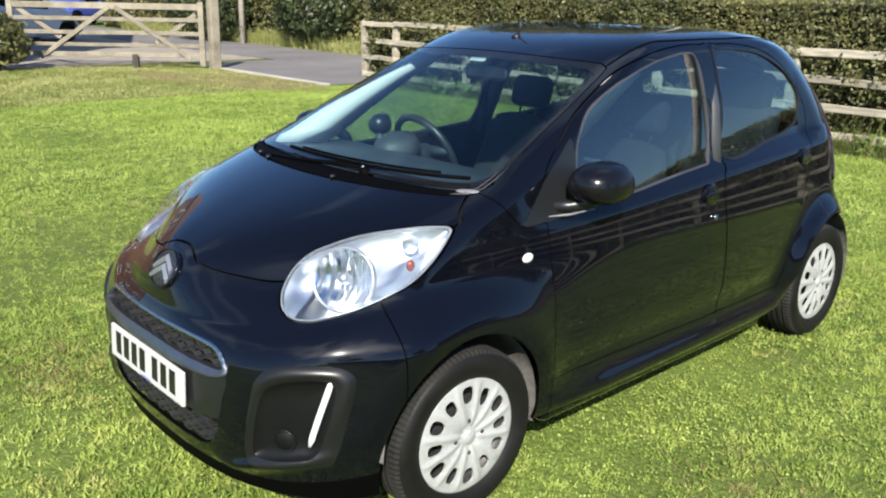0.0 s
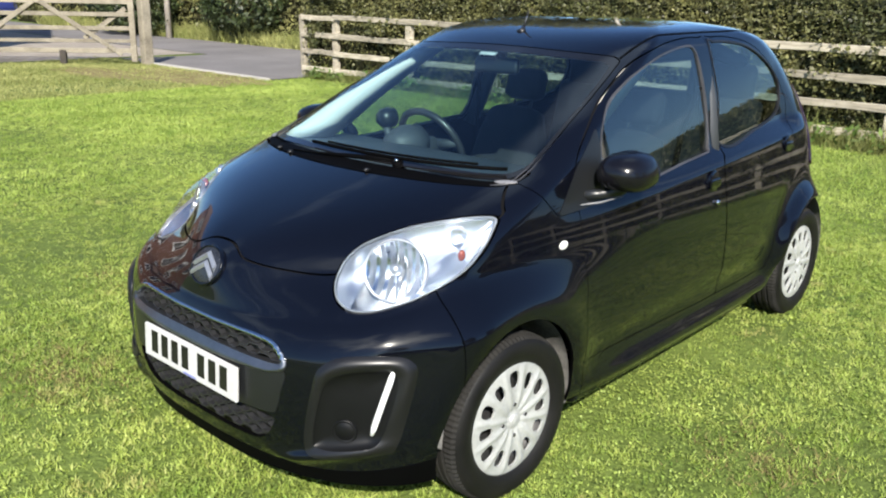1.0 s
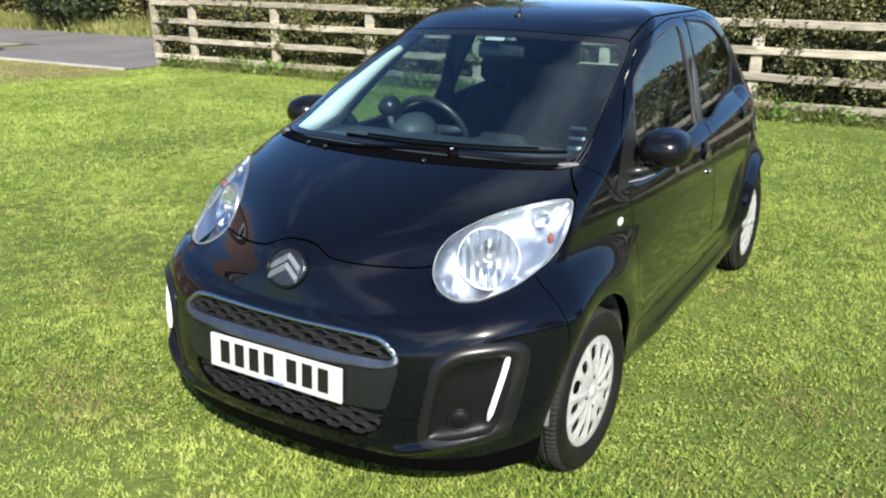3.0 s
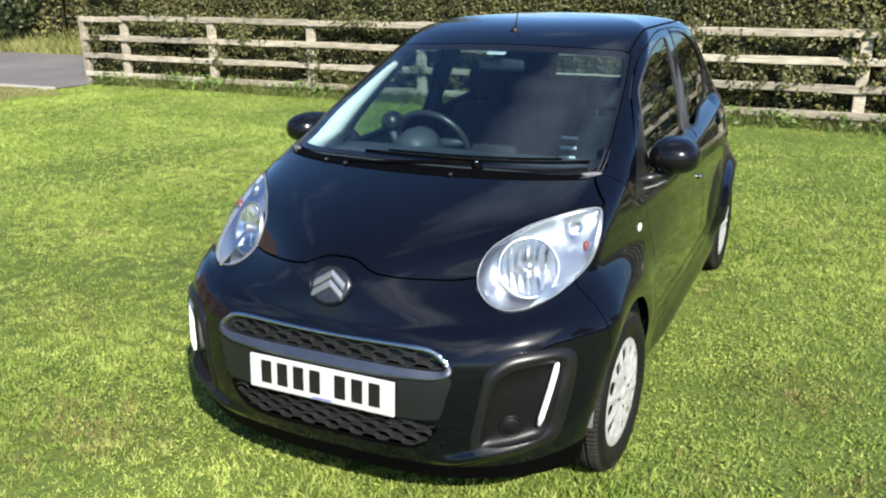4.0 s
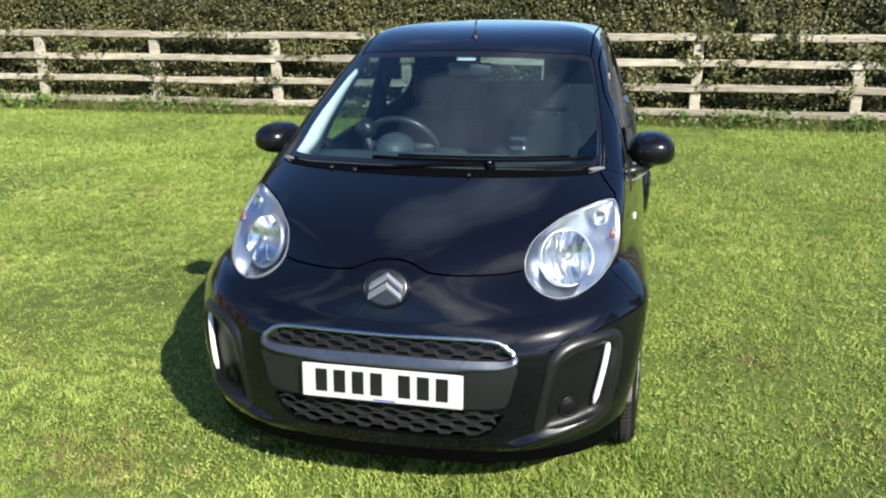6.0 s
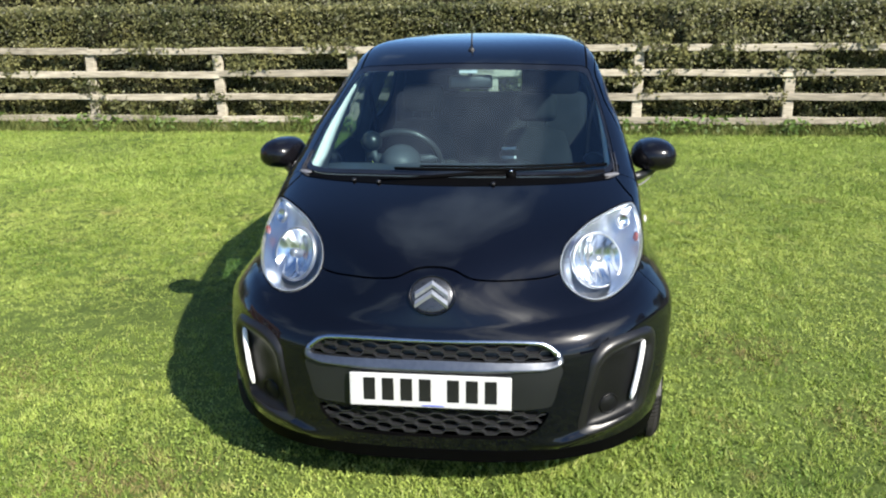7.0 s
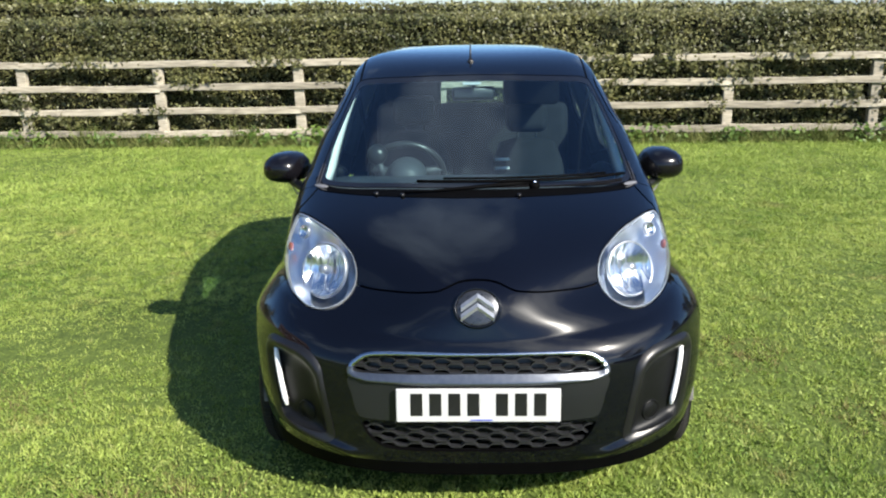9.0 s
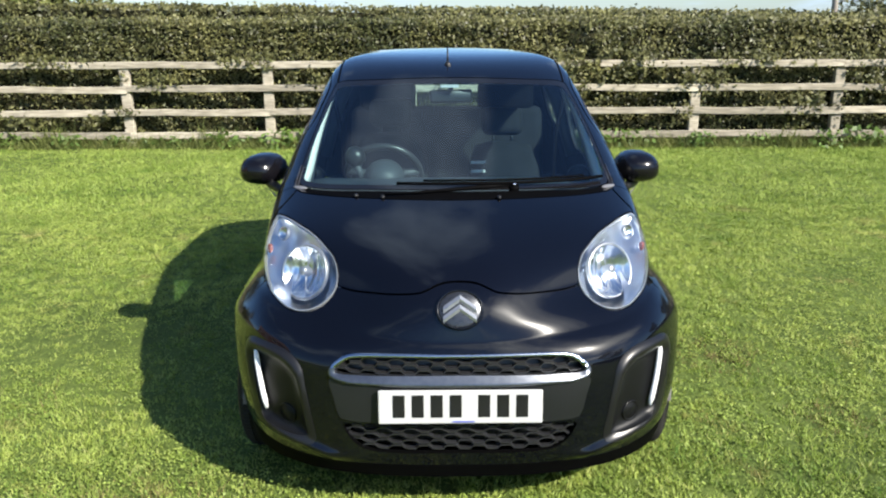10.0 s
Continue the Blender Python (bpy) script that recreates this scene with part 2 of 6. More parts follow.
M_DASH = material("dash_grey", (0.031, 0.034, 0.039), (0.05, 0.055, 0.062), rough=0.55, fine=400, bump=0.25, depth=0.0008)
M_WHEELRIM = material("wheel_leather", (0.02, 0.02, 0.021), (0.03, 0.03, 0.031), rough=0.35, fine=300, bump=0.1, depth=0.0005)
M_SEAT = material("seat_cloth", (0.009, 0.0095, 0.011), (0.022, 0.023, 0.027), rough=0.9, scale=12, fine=300, bump=0.4, depth=0.001)
M_STRIPE = material("seat_stripe", (0.7, 0.71, 0.72), (0.8, 0.8, 0.81), rough=0.8, bump=0)
M_TRIMLIGHT = material("pale_trim", (0.74, 0.69, 0.66), (0.82, 0.77, 0.74), rough=0.6, fine=200, bump=0.1, depth=0.0005)
M_EARTH = material("bare_earth", (0.13, 0.105, 0.05), (0.25, 0.215, 0.1), rough=0.95, scale=3, fine=50, bump=0.5, depth=0.01, spec=0.1)
M_GRAVEL = material("pale_gravel", (0.22, 0.19, 0.16), (0.35, 0.315, 0.27), rough=0.95, scale=2, fine=60, bump=0.5, depth=0.01, spec=0.2)
M_CONCRETE = material("pale_concrete", (0.3, 0.28, 0.25), (0.42, 0.4, 0.36), rough=0.9, scale=3, fine=60, bump=0.3)
M_GATE = material("gate_timber", (0.13, 0.112, 0.085), (0.29, 0.26, 0.2), rough=0.85, scale=3, fine=45, bump=0.4, depth=0.003, vary=0.12, spec=0.2)
M_DARKWOOD = material("dark_timber", (0.03, 0.025, 0.02), (0.06, 0.05, 0.04), rough=0.9, bump=0.3)
M_POLE = material("pole_timber", (0.34, 0.3, 0.25), (0.5, 0.46, 0.4), rough=0.85, fine=40, bump=0.3)
# leaf colour darkened to carry the shade over the roadside bushes
M_DARKLEAF = material("shade_toned_leaf", (0.02, 0.032, 0.01), (0.05, 0.07, 0.02), rough=0.5, scale=0.8, fine=6, bump=0, island=0.4, through_light=0.2)
M_WEED = material("weed_leaf", (0.07, 0.13, 0.025), (0.16, 0.24, 0.05), rough=0.5, scale=2, fine=12, bump=0, island=0.3, through_light=0.3)
M_BRICK = material("red_brick", (0.085, 0.036, 0.024), (0.15, 0.066, 0.043), rough=0.9, scale=2, fine=14, bump=0.5, depth=0.01)
M_TILE = material("roof_tile", (0.12, 0.07, 0.05), (0.2, 0.12, 0.09), rough=0.85, scale=2, fine=20, bump=0.5, depth=0.02)
M_WHITEWOOD = material("white_frame", (0.74, 0.74, 0.73), (0.82, 0.82, 0.81), rough=0.4, bump=0)
M_SATIN = material("satin_black", (0.005, 0.005, 0.0058), (0.008, 0.008, 0.009), rough=0.36, spec=0.5, fine=500, bump=0.05, depth=0.0004)
M_SHELL = material("mirror_shell", (0.0035, 0.0033, 0.0045), (0.0055, 0.0052, 0.0068), rough=0.2, fine=700, bump=0.08, depth=0.0003, spec=0.45)
M_DISC = material("emblem_disc", (0.055, 0.058, 0.064), (0.085, 0.088, 0.096), rough=0.28, metal=0.8, bump=0)
M_GRILLE = material("grille_plastic", (0.014, 0.0145, 0.016), (0.022, 0.0225, 0.025), rough=0.36, fine=400, bump=0.1, depth=0.0005, spec=0.6)
M_SHELF = material("shelf_satin", (0.14, 0.15, 0.17), (0.19, 0.2, 0.22), rough=0.3, metal=0.9, bump=0)
M_LIP = material("lip_black", (0.001, 0.001, 0.0012), (0.0018, 0.0018, 0.0021), rough=0.65, fine=300, bump=0.1, depth=0.0005, spec=0.04)
M_PARKWHITE = material("white_car_paint", (0.68, 0.69, 0.7), (0.74, 0.75, 0.76), rough=0.3, bump=0, coat=1.0)
M_PARKBLUE = material("blue_car_paint", (0.05, 0.07, 0.3), (0.06, 0.09, 0.36), rough=0.3, bump=0, coat=1.0)
M_VERGE = material("verge_grass", (0.16, 0.19, 0.05), (0.4, 0.4, 0.16), rough=0.7, scale=1.0, fine=8, bump=0, island=0.35, spec=0.2, through_light=0.3)


# ---- building helpers ----
def mesh_of(name, verts, faces, material_=None, smooth=True):
    me = bpy.data.meshes.new(name)
    me.from_pydata([tuple(v) for v in verts], [], [tuple(f) for f in faces])
    me.update()
    if smooth and len(me.polygons):
        me.polygons.foreach_set("use_smooth", [True] * len(me.polygons))
    if material_:
        me.materials.append(material_)
    return me


def part(name, data, material_=None, parent=None, label=""):
    """Links a bmesh or a mesh as one object, under a thing or a part."""
    if isinstance(data, bmesh.types.BMesh):
        me = bpy.data.meshes.new(name)
        data.to_mesh(me)
        data.free()
    else:
        me = data
    if material_ and not me.materials:
        me.materials.append(material_)
    ob = new(name, me)
    if parent:
        ob.parent = parent
    return tagged(ob, label)


def thing(name, at=(0, 0, 0), label="", category="", group="", kind=""):
    ob = new(name)
    ob.location = at
    ob.empty_display_size = 0.1
    return tagged(ob, label, category, group, kind)


def block(sx, sy, sz, at=(0, 0, 0), bevel=0.0, segments=2, bm=None):
    """A box with rounded edges, added to bm or a new bmesh."""
    out = bm or bmesh.new()
    made = bmesh.ops.create_cube(out, size=1.0, matrix=Matrix.Translation(at) @ Matrix.Diagonal((sx, sy, sz, 1)))
    if bevel:
        edges = list({e for v in made["verts"] for e in v.link_edges})
        bmesh.ops.bevel(out, geom=edges, offset=bevel, segments=segments, affect="EDGES", profile=0.5)
    return out


def smooth_all(bm):
    for f in bm.faces:
        f.smooth = True
    return bm


def tube(points, radius, sides=8, closed=False, caps=True):
    """A round bar along points; radius is a number or one for each point."""
    pts = [Vector(p) for p in points]
    rad = radius if isinstance(radius, (list, tuple)) else [radius] * len(pts)
    bm = bmesh.new()
    rings = []
    side = None
    for i, p in enumerate(pts):
        a = pts[i - 1] if (i > 0 or closed) else p
        b = pts[(i + 1) % len(pts)] if (i < len(pts) - 1 or closed) else p
        d = (b - a).normalized()
        if side is None:
            side = d.orthogonal().normalized()
        side = (side - d * side.dot(d)).normalized()
        up = d.cross(side)
        rings.append([bm.verts.new(p + rad[i] * (math.cos(2 * math.pi * k / sides) * side + math.sin(2 * math.pi * k / sides) * up)) for k in range(sides)])
    count = len(pts)
    for i in range(count if closed else count - 1):
        r, s = rings[i], rings[(i + 1) % count]
        for k in range(sides):
            bm.faces.new((r[k], r[(k + 1) % sides], s[(k + 1) % sides], s[k]))
    if caps and not closed:
        bm.faces.new(rings[0][::-1])
        bm.faces.new(rings[-1])
    bmesh.ops.recalc_face_normals(bm, faces=bm.faces)
    return smooth_all(bm)


def lathe(profile, steps=48, axis="y"):
    """Turns a profile of (radius, along) round the axis."""
    bm = bmesh.new()
    rings = []
    for r, a in profile:
        ring = []
        for k in range(steps):
            c, s = math.cos(2 * math.pi * k / steps), math.sin(2 * math.pi * k / steps)
            at = (r * c, a, r * s) if axis == "y" else ((r * c, r * s, a) if axis == "z" else (a, r * c, r * s))
            ring.append(bm.verts.new(at))
        rings.append(ring)
    for r, s in zip(rings, rings[1:]):
        for k in range(steps):
            bm.faces.new((r[k], r[(k + 1) % steps], s[(k + 1) % steps], s[k]))
    bmesh.ops.remove_doubles(bm, verts=bm.verts, dist=1e-5)
    bmesh.ops.recalc_face_normals(bm, faces=bm.faces)
    return smooth_all(bm)


def cloud_mesh(name, corners, material_):
    """Many loose faces in one mesh: corners is an array (count, 3 or 4, 3)."""
    count, k = corners.shape[:2]
    me = bpy.data.meshes.new(name)
    me.vertices.add(count * k)
    me.vertices.foreach_set("co", corners.reshape(-1).astype(np.float32))
    me.loops.add(count * k)
    me.loops.foreach_set("vertex_index", np.arange(count * k, dtype=np.int32))
    me.polygons.add(count)
    me.polygons.foreach_set("loop_start", np.arange(0, count * k, k, dtype=np.int32))
    me.update(calc_edges=True)
    me.validate()
    me.materials.append(material_)
    return me


# ---- the ground ----
def sheet(name, xs, ys, height, material_):
    verts = [(x, y, height(x, y)) for x in xs for y in ys]
    k = len(ys)
    faces = [(i * k + j, (i + 1) * k + j, (i + 1) * k + j + 1, i * k + j + 1) for i in range(len(xs) - 1) for j in range(k - 1)]
    return mesh_of(name, verts, faces, material_)


near = list(np.arange(-14, 14.01, 0.25))
far_ = [-900, -300, -100, -50, -25]
lines = far_ + near + [-v for v in far_[::-1]]
ground = part("ground", sheet("ground", lines, lines, lambda x, y: 0.012 * noise.noise((x * 0.5, y * 0.5, 0)) if max(abs(x), abs(y)) < 14 else 0.0, M_LAWN))
tagged(ground, "mown green lawn with paler worn patches", "lawn", kind="structure")


def fence_x(y):
    return 7.83 + 0.014 * y


# ---- post and rail fence ----
RAILS = (0.153, 0.44, 0.73, 1.03)


def rail_mesh(length, seed):
    rng = random.Random(seed)
    bm = bmesh.new()
    rings = []
    steps = 9
    for i in range(steps):
        y = length * i / (steps - 1)
        dz, h, d = 0.006 * rng.uniform(-1, 1), 0.043 + 0.004 * rng.uniform(-1, 1), 0.017
        rings.append([bm.verts.new(v) for v in ((-d, y, dz - h), (d, y, dz - h), (d, y, dz + h), (-d, y, dz + h))])
    for a, b in zip(rings, rings[1:]):
        for k in range(4):
            bm.faces.new((a[k], a[(k + 1) % 4], b[(k + 1) % 4], b[k]))
    bm.faces.new(rings[0][::-1])
    bm.faces.new(rings[-1])
    bmesh.ops.recalc_face_normals(bm, faces=bm.faces)
    bmesh.ops.bevel(bm, geom=[e for e in bm.edges if abs((e.verts[0].co - e.verts[1].co).normalized().y) > 0.9], offset=0.005, segments=1, affect="EDGES")
    me = bpy.data.meshes.new("rail")
    bm.to_mesh(me)
    bm.free()
    me.materials.append(M_RAIL)
    return me


def post_mesh():
    bm = block(0.085, 0.125, 1.2, (0, 0, 0.455), 0.012, 2)
    me = bpy.data.meshes.new("post")
    bm.to_mesh(me)
    bm.free()
    me.materials.append(M_RAIL)
    return me


def fence_run(name, start, end, bays, label, ends=0.0):
    """Posts at even steps from start to end; four rails to a bay of two posts on the near face."""
    a, b = Vector((*start, 0)), Vector((*end, 0))
    turn = math.atan2(-(b - a).x, (b - a).y)
    root = thing(name, a, label, "fence")
    root.rotation_euler[2] = turn
    step = (b - a).length / bays
    post = post_mesh()
    rails = [rail_mesh(2 * step, 5 + k) for k in range(5)]
    rng = random.Random(len(name) + bays)
    for i in list(range(bays + 1)) + ([ends] if ends else []):
        p = part("post", post, None, root)
        p.location, p.rotation_euler = (0.062, i * step, 0.0), (0.02 * rng.uniform(-1, 1), 0.015 * rng.uniform(-1, 1), 0.05 * rng.uniform(-1, 1))
    for k, z in enumerate(RAILS):
        i = -(k % 2)
        while i < bays + (0.5 if ends else 0):
            first, last = max(i, 0), min(i + 2, max(bays, ends))
            r = part("rail", rails[rng.randrange(5)], None, root)
            r.location = (0.0, first * step - 0.02, z + 0.008 * rng.uniform(-1, 1))
            r.scale[1] = (last - first) / 2 * 1.004
            r.rotation_euler[0] = 0.003 * rng.uniform(-1, 1)
            i += 2
    return root


fence_run("rail_fence", (fence_x(-14.03), -14.03), (fence_x(9.37), 9.37), 13, "weathered four-rail timber fence along the hedge", ends=13.49)


# ---- hedges ----
def hedge(name, start, end, depth, height, count, leaf, label, seed, sink=0.12, poke=0.0, shape=None):
    """A trimmed hedge from start to end: a solid core coloured near-black for its shaded inside, and many single leaves
    over its faces, with thin places.
    """
    rng = np.random.default_rng(seed)
    a, b = np.array(start, float), np.array(end, float)
    length = float(np.linalg.norm(b - a))
    along = (b - a) / length
    out = np.array((along[1], -along[0]))  # towards the lawn
    root = thing(name, (*start, 0), label, "hedge")
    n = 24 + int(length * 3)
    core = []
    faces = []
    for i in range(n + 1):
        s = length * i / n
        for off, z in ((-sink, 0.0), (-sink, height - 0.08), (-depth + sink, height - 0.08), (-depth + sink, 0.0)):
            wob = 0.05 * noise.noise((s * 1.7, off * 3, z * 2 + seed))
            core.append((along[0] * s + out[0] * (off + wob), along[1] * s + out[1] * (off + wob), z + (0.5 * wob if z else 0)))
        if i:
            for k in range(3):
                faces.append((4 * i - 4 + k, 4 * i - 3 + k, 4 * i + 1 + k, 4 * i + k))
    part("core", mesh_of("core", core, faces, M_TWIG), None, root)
    # leaves: on the face, the top and a little inside
    s = rng.uniform(0, length, count)
    share = (height) / (height + depth)
    on_face = rng.uniform(0, 1, count) < share
    z = np.where(on_face, rng.uniform(0.02, 1.0, count) ** 0.85 * height, height + 0.0)
    off = np.where(on_face, 0.0, -rng.uniform(0, depth, count))
    bulge = np.array([noise.noise((q * 1.1, w * 1.6, seed)) + 0.6 * noise.noise((q * 3.1, w * 3.3, seed + 9)) for q, w in zip(s, z - off)])
    thin = np.array([noise.noise((q * 0.7, w * 1.1, seed + 3)) for q, w in zip(s, z - off)])
    keep = rng.uniform(0, 1, count) < np.clip(0.95 + 1.1 * thin, 0.25, 1)
    jitter = rng.normal(0, 0.035, count) - np.abs(rng.normal(0, 0.05, count))
    off = np.where(on_face, off + 0.09 * bulge + jitter + poke * np.clip(bulge - 0.25, 0, 1), off)
    z = np.where(on_face, z, z + 0.05 * bulge + jitter * 0.8)
    sprig = (rng.uniform(0, 1, count) < 0.03) & ~on_face
    z = np.where(sprig, z + rng.uniform(0, 0.06, count), z)
    s, z, off = s[keep], z[keep], off[keep]
    k = len(s)
    centre = np.stack([along[0] * s + out[0] * off, along[1] * s + out[1] * off, np.maximum(z, 0.02)], 1)
    nrm = rng.normal(0, 0.75, (k, 3)) + np.array([out[0], out[1], 0.55])
    nrm /= np.linalg.norm(nrm, axis=1)[:, None]
    u = np.cross(nrm, rng.normal(0, 1, (k, 3)))
    u /= np.linalg.norm(u, axis=1)[:, None]
    v = np.cross(nrm, u)
    size = leaf * rng.uniform(0.6, 1.35, k)[:, None]
    corners = np.stack([centre - u * size, centre - v * size * 0.55, centre + u * size, centre + v * size * 0.55], 1)
    part("leaves", cloud_mesh("leaves", corners, M_LEAF), None, root)["kind"] = "stuff"
    return root


hedge("hedge", (fence_x(11.0) + 0.16, 10.4), (fence_x(-15.5) + 0.16, -15.5), 0.9, 1.56, 215000, 0.023, "clipped hawthorn hedge growing through the rail fence", 3, poke=0.3)


def overgrowth(y, z, wide, tall, count, seed):
    """A spray of hedge that has grown out over the rails."""
    rng = np.random.default_rng(seed)
    c = np.stack([fence_x(y) - 0.03 - np.abs(rng.normal(0, 0.06, count)) + 0.08, y + rng.normal(0, wide * 0.45, count), z + rng.normal(0, tall * 0.45, count)], 1)
    gap = np.array([noise.noise((q[1] * 5, q[2] * 5, seed)) for q in c])
    c = c[(gap > -0.15) & (c[:, 2] > 0.1)]
    k = len(c)
    n = rng.normal(0, 0.7, (k, 3)) + np.array((-1, 0, 0.5))
    n /= np.linalg.norm(n, axis=1)[:, None]
    u = np.cross(n, rng.normal(0, 1, (k, 3)))
    u /= np.linalg.norm(u, axis=1)[:, None]
    w = np.cross(n, u)
    s = 0.028 * rng.uniform(0.6, 1.35, k)[:, None]
    ob = part("hedge_spray", cloud_mesh("hedge_spray", np.stack([c - u * s, c - w * s * 0.55, c + u * s, c + w * s * 0.55], 1), M_LEAF))
    tagged(ob, "hedge leaves grown out over the fence rails", "hedge", kind="stuff")


for y, z, wide, tall, count, seed in ((-2.1, 1.05, 0.8, 0.22, 2600, 61), (-1.6, 0.7, 0.5, 0.25, 1200, 62), (8.2, 0.95, 0.5, 0.25, 1000, 63), (6.9, 0.8, 0.35, 0.3, 700, 64), (-5.6, 0.9, 0.5, 0.3, 900, 65), (2.4, 1.05, 0.5, 0.12, 500, 66), (4.9, 1.06, 0.6, 0.1, 500, 67),
                                      (9.9, 0.7, 0.25, 0.3, 700, 68), (-4.0, 1.06, 0.6, 0.1, 500, 69), (5.4, 0.3, 0.4, 0.15, 500, 70), (0.5, 1.0, 0.8, 0.15, 900, 71), (-3.3, 0.85, 0.4, 0.2, 600, 72), (-4.7, 0.55, 0.5, 0.2, 500, 73), (-6.6, 0.8, 0.6, 0.35, 1000, 74), (3.6, 0.82, 0.5, 0.14, 450, 75), (5.9, 0.55, 0.35, 0.14, 350, 76), (7.6, 0.5, 0.4, 0.2, 500, 77), (1.4, 0.75, 0.5, 0.2, 500, 78), (-0.6, 0.5, 0.5, 0.2, 500, 79), (4.3, 0.35, 0.3, 0.14, 300, 80)):
    overgrowth(y, z, wide, tall, count, seed)


# ---- side fence, far hedges, lane, gate ----
fence_run("rail_fence", (-5.8, -14.1), (7.6, -14.1), 8, "weathered four-rail timber fence across the lawn's end")
hedge("hedge", (9.0, -14.5), (-16.0, -14.5), 0.9, 1.6, 32000, 0.035, "clipped hedge behind the end fence", 5)
hedge("hedge", (12.9, 34.0), (12.9, -16.0), 1.0, 2.2, 95000, 0.04, "second clipped hedge beyond the lane", 8).rotation_euler[0] = 0.014
hedge("hedge", (12.2, 33.0), (12.2, 15.5), 1.2, 3.2, 22000, 0.06, "tall dark overgrown hedge beside the lane", 14)
hedge("hedge", (23.0, 36.0), (23.0, 11.5), 2.0, 3.3, 20000, 0.09, "tall wild hedge across the field", 19)

road = part("road", sheet("road", list(np.arange(9.15, 11.9, 0.35)) + [11.8], [-60, -30] + list(np.arange(-20, 30, 2.0)) + [60, 120], lambda x, y: 0.012 + 0.02 * (1 - ((x - 10.5) / 1.4) ** 2) + 0.006 * noise.noise((x, y * 0.6, 1)), M_ROAD))
tagged(road, "grey worn asphalt lane behind the hedge", "road", kind="structure")
drive = part("road", sheet("drive", list(np.arange(7.05, 9.16, 0.3)) + [9.2], list(np.arange(9.9, 15.2, 0.4)), lambda x, y: 0.012 + 0.004 * noise.noise((x, y, 1)), M_ROAD))
tagged(drive, "asphalt drive mouth between gate and lane", "drive", kind="structure")
edge = part("kerb", block(0.14, 4.1, 0.05, (6.97, 12.0, 0.01), 0.012, 2), M_CONCRETE)
tagged(edge, "pale concrete edging between lawn and drive", "kerb", kind="structure")


def patch(name, cx, cy, rx, ry, seed, material_, label, z=0.006):
    """A low ragged sheet of bare ground."""
    rng = random.Random(seed)
    n = 40
    verts = [(cx, cy, z)]
    for i in range(n):
        a = 2 * math.pi * i / n
        k = 1 + 0.35 * noise.noise((math.cos(a) * 2, math.sin(a) * 2, seed)) + 0.1 * rng.uniform(-1, 1)
        verts.append((cx + rx * k * math.cos(a), cy + ry * k * math.sin(a), z - 0.012))
    faces = [(0, i + 1, (i + 1) % n + 1) for i in range(n)]
    return tagged(part(name, mesh_of(name, verts, faces, material_)), label, "bare earth", kind="structure")


patch("worn_ground", 6.2, 11.2, 0.75, 1.9, 4, M_EARTH, "worn brown earth where the lawn meets the drive", 0.02)
patch("worn_ground", 5.4, 12.6, 0.5, 1.6, 7, M_EARTH, "worn brown earth by the gate post", 0.018)
yard = part("drive", sheet("yard", [1.0, 3.0, 5.0, 7.0, 9.1], [15.5, 17.0, 19.0, 22.0, 34.0], lambda x, y: 0.01, M_GRAVEL))
tagged(yard, "pale gravel yard behind the open gate", "yard", kind="structure")


def gate(at, turn):
    root = thing("field_gate", at, "weathered five-bar timber gate standing open", "gate")
    root.rotation_euler[2] = turn
    L = 3.65
    for x, h in ((0.0, 1.24), (L, 1.3)):
        part("stile", block(0.11, 0.075, h, (0, 0, h / 2 + 0.06), 0.01, 2), M_GATE, root).location = (x, 0, 0)
    for z, h in ((1.2, 0.12), (0.95, 0.08), (0.69, 0.08), (0.455, 0.07), (0.27, 0.09)):
        part("bar", block(L, 0.035, h, (L / 2, 0, z), 0.006, 1), M_GATE, root)
    for a, b, y in (((L * 0.06, 0.2), (L * 0.45, 1.18), 0.04), ((L * 0.48, 1.18), (L * 0.86, 0.2), 0.04), ((L * 0.03, 1.06), (L * 0.25, 0.5), -0.04), ((L * 0.97, 1.14), (L * 0.75, 0.58), -0.04)):
        d = Vector((b[0] - a[0], 0, b[1] - a[1]))
        q = part("brace", block(d.length, 0.03, 0.085, (0, 0, 0), 0.005, 1), M_GATE, root)
        q.matrix_basis = Matrix.Translation(((a[0] + b[0]) / 2, y, (a[1] + b[1]) / 2)) @ Matrix.Rotation(-math.atan2(d.z, d.x), 4, "Y")
    prop = part("prop", block(0.12, 0.12, 0.3, (L * 0.36, 0, 0.13), 0.015, 2), M_DARKWOOD, root, "dark block under the gate")
    return root


gate((6.62, 13.72, 0.0), math.atan2(2.35, -2.9))
for x, y, w, h in ((6.83, 13.62, 0.19, 1.36), (3.45, 16.35, 0.17, 1.3)):
    g = part("gate_post", block(w, w, h + 0.3, (0, 0, h / 2 - 0.15), 0.025, 3), M_GATE)
    g.location = (x, y, 0)
    tagged(g, "thick weathered timber gate post", "post", group="gate posts")

for x, y, r, h in ((11.55, 20.8, 0.09, 6.5), (13.8, 7.4, 0.05, 5.0), (13.75, -7.55, 0.06, 6.6)):
    g = part("pole", tube([(x, y, -0.2), (x, y, h * 0.5), (x, y, h)], [r, r * 0.9, r * 0.75], 12), M_POLE)
    tagged(g, "pale wooden roadside pole", "pole", group="roadside poles")


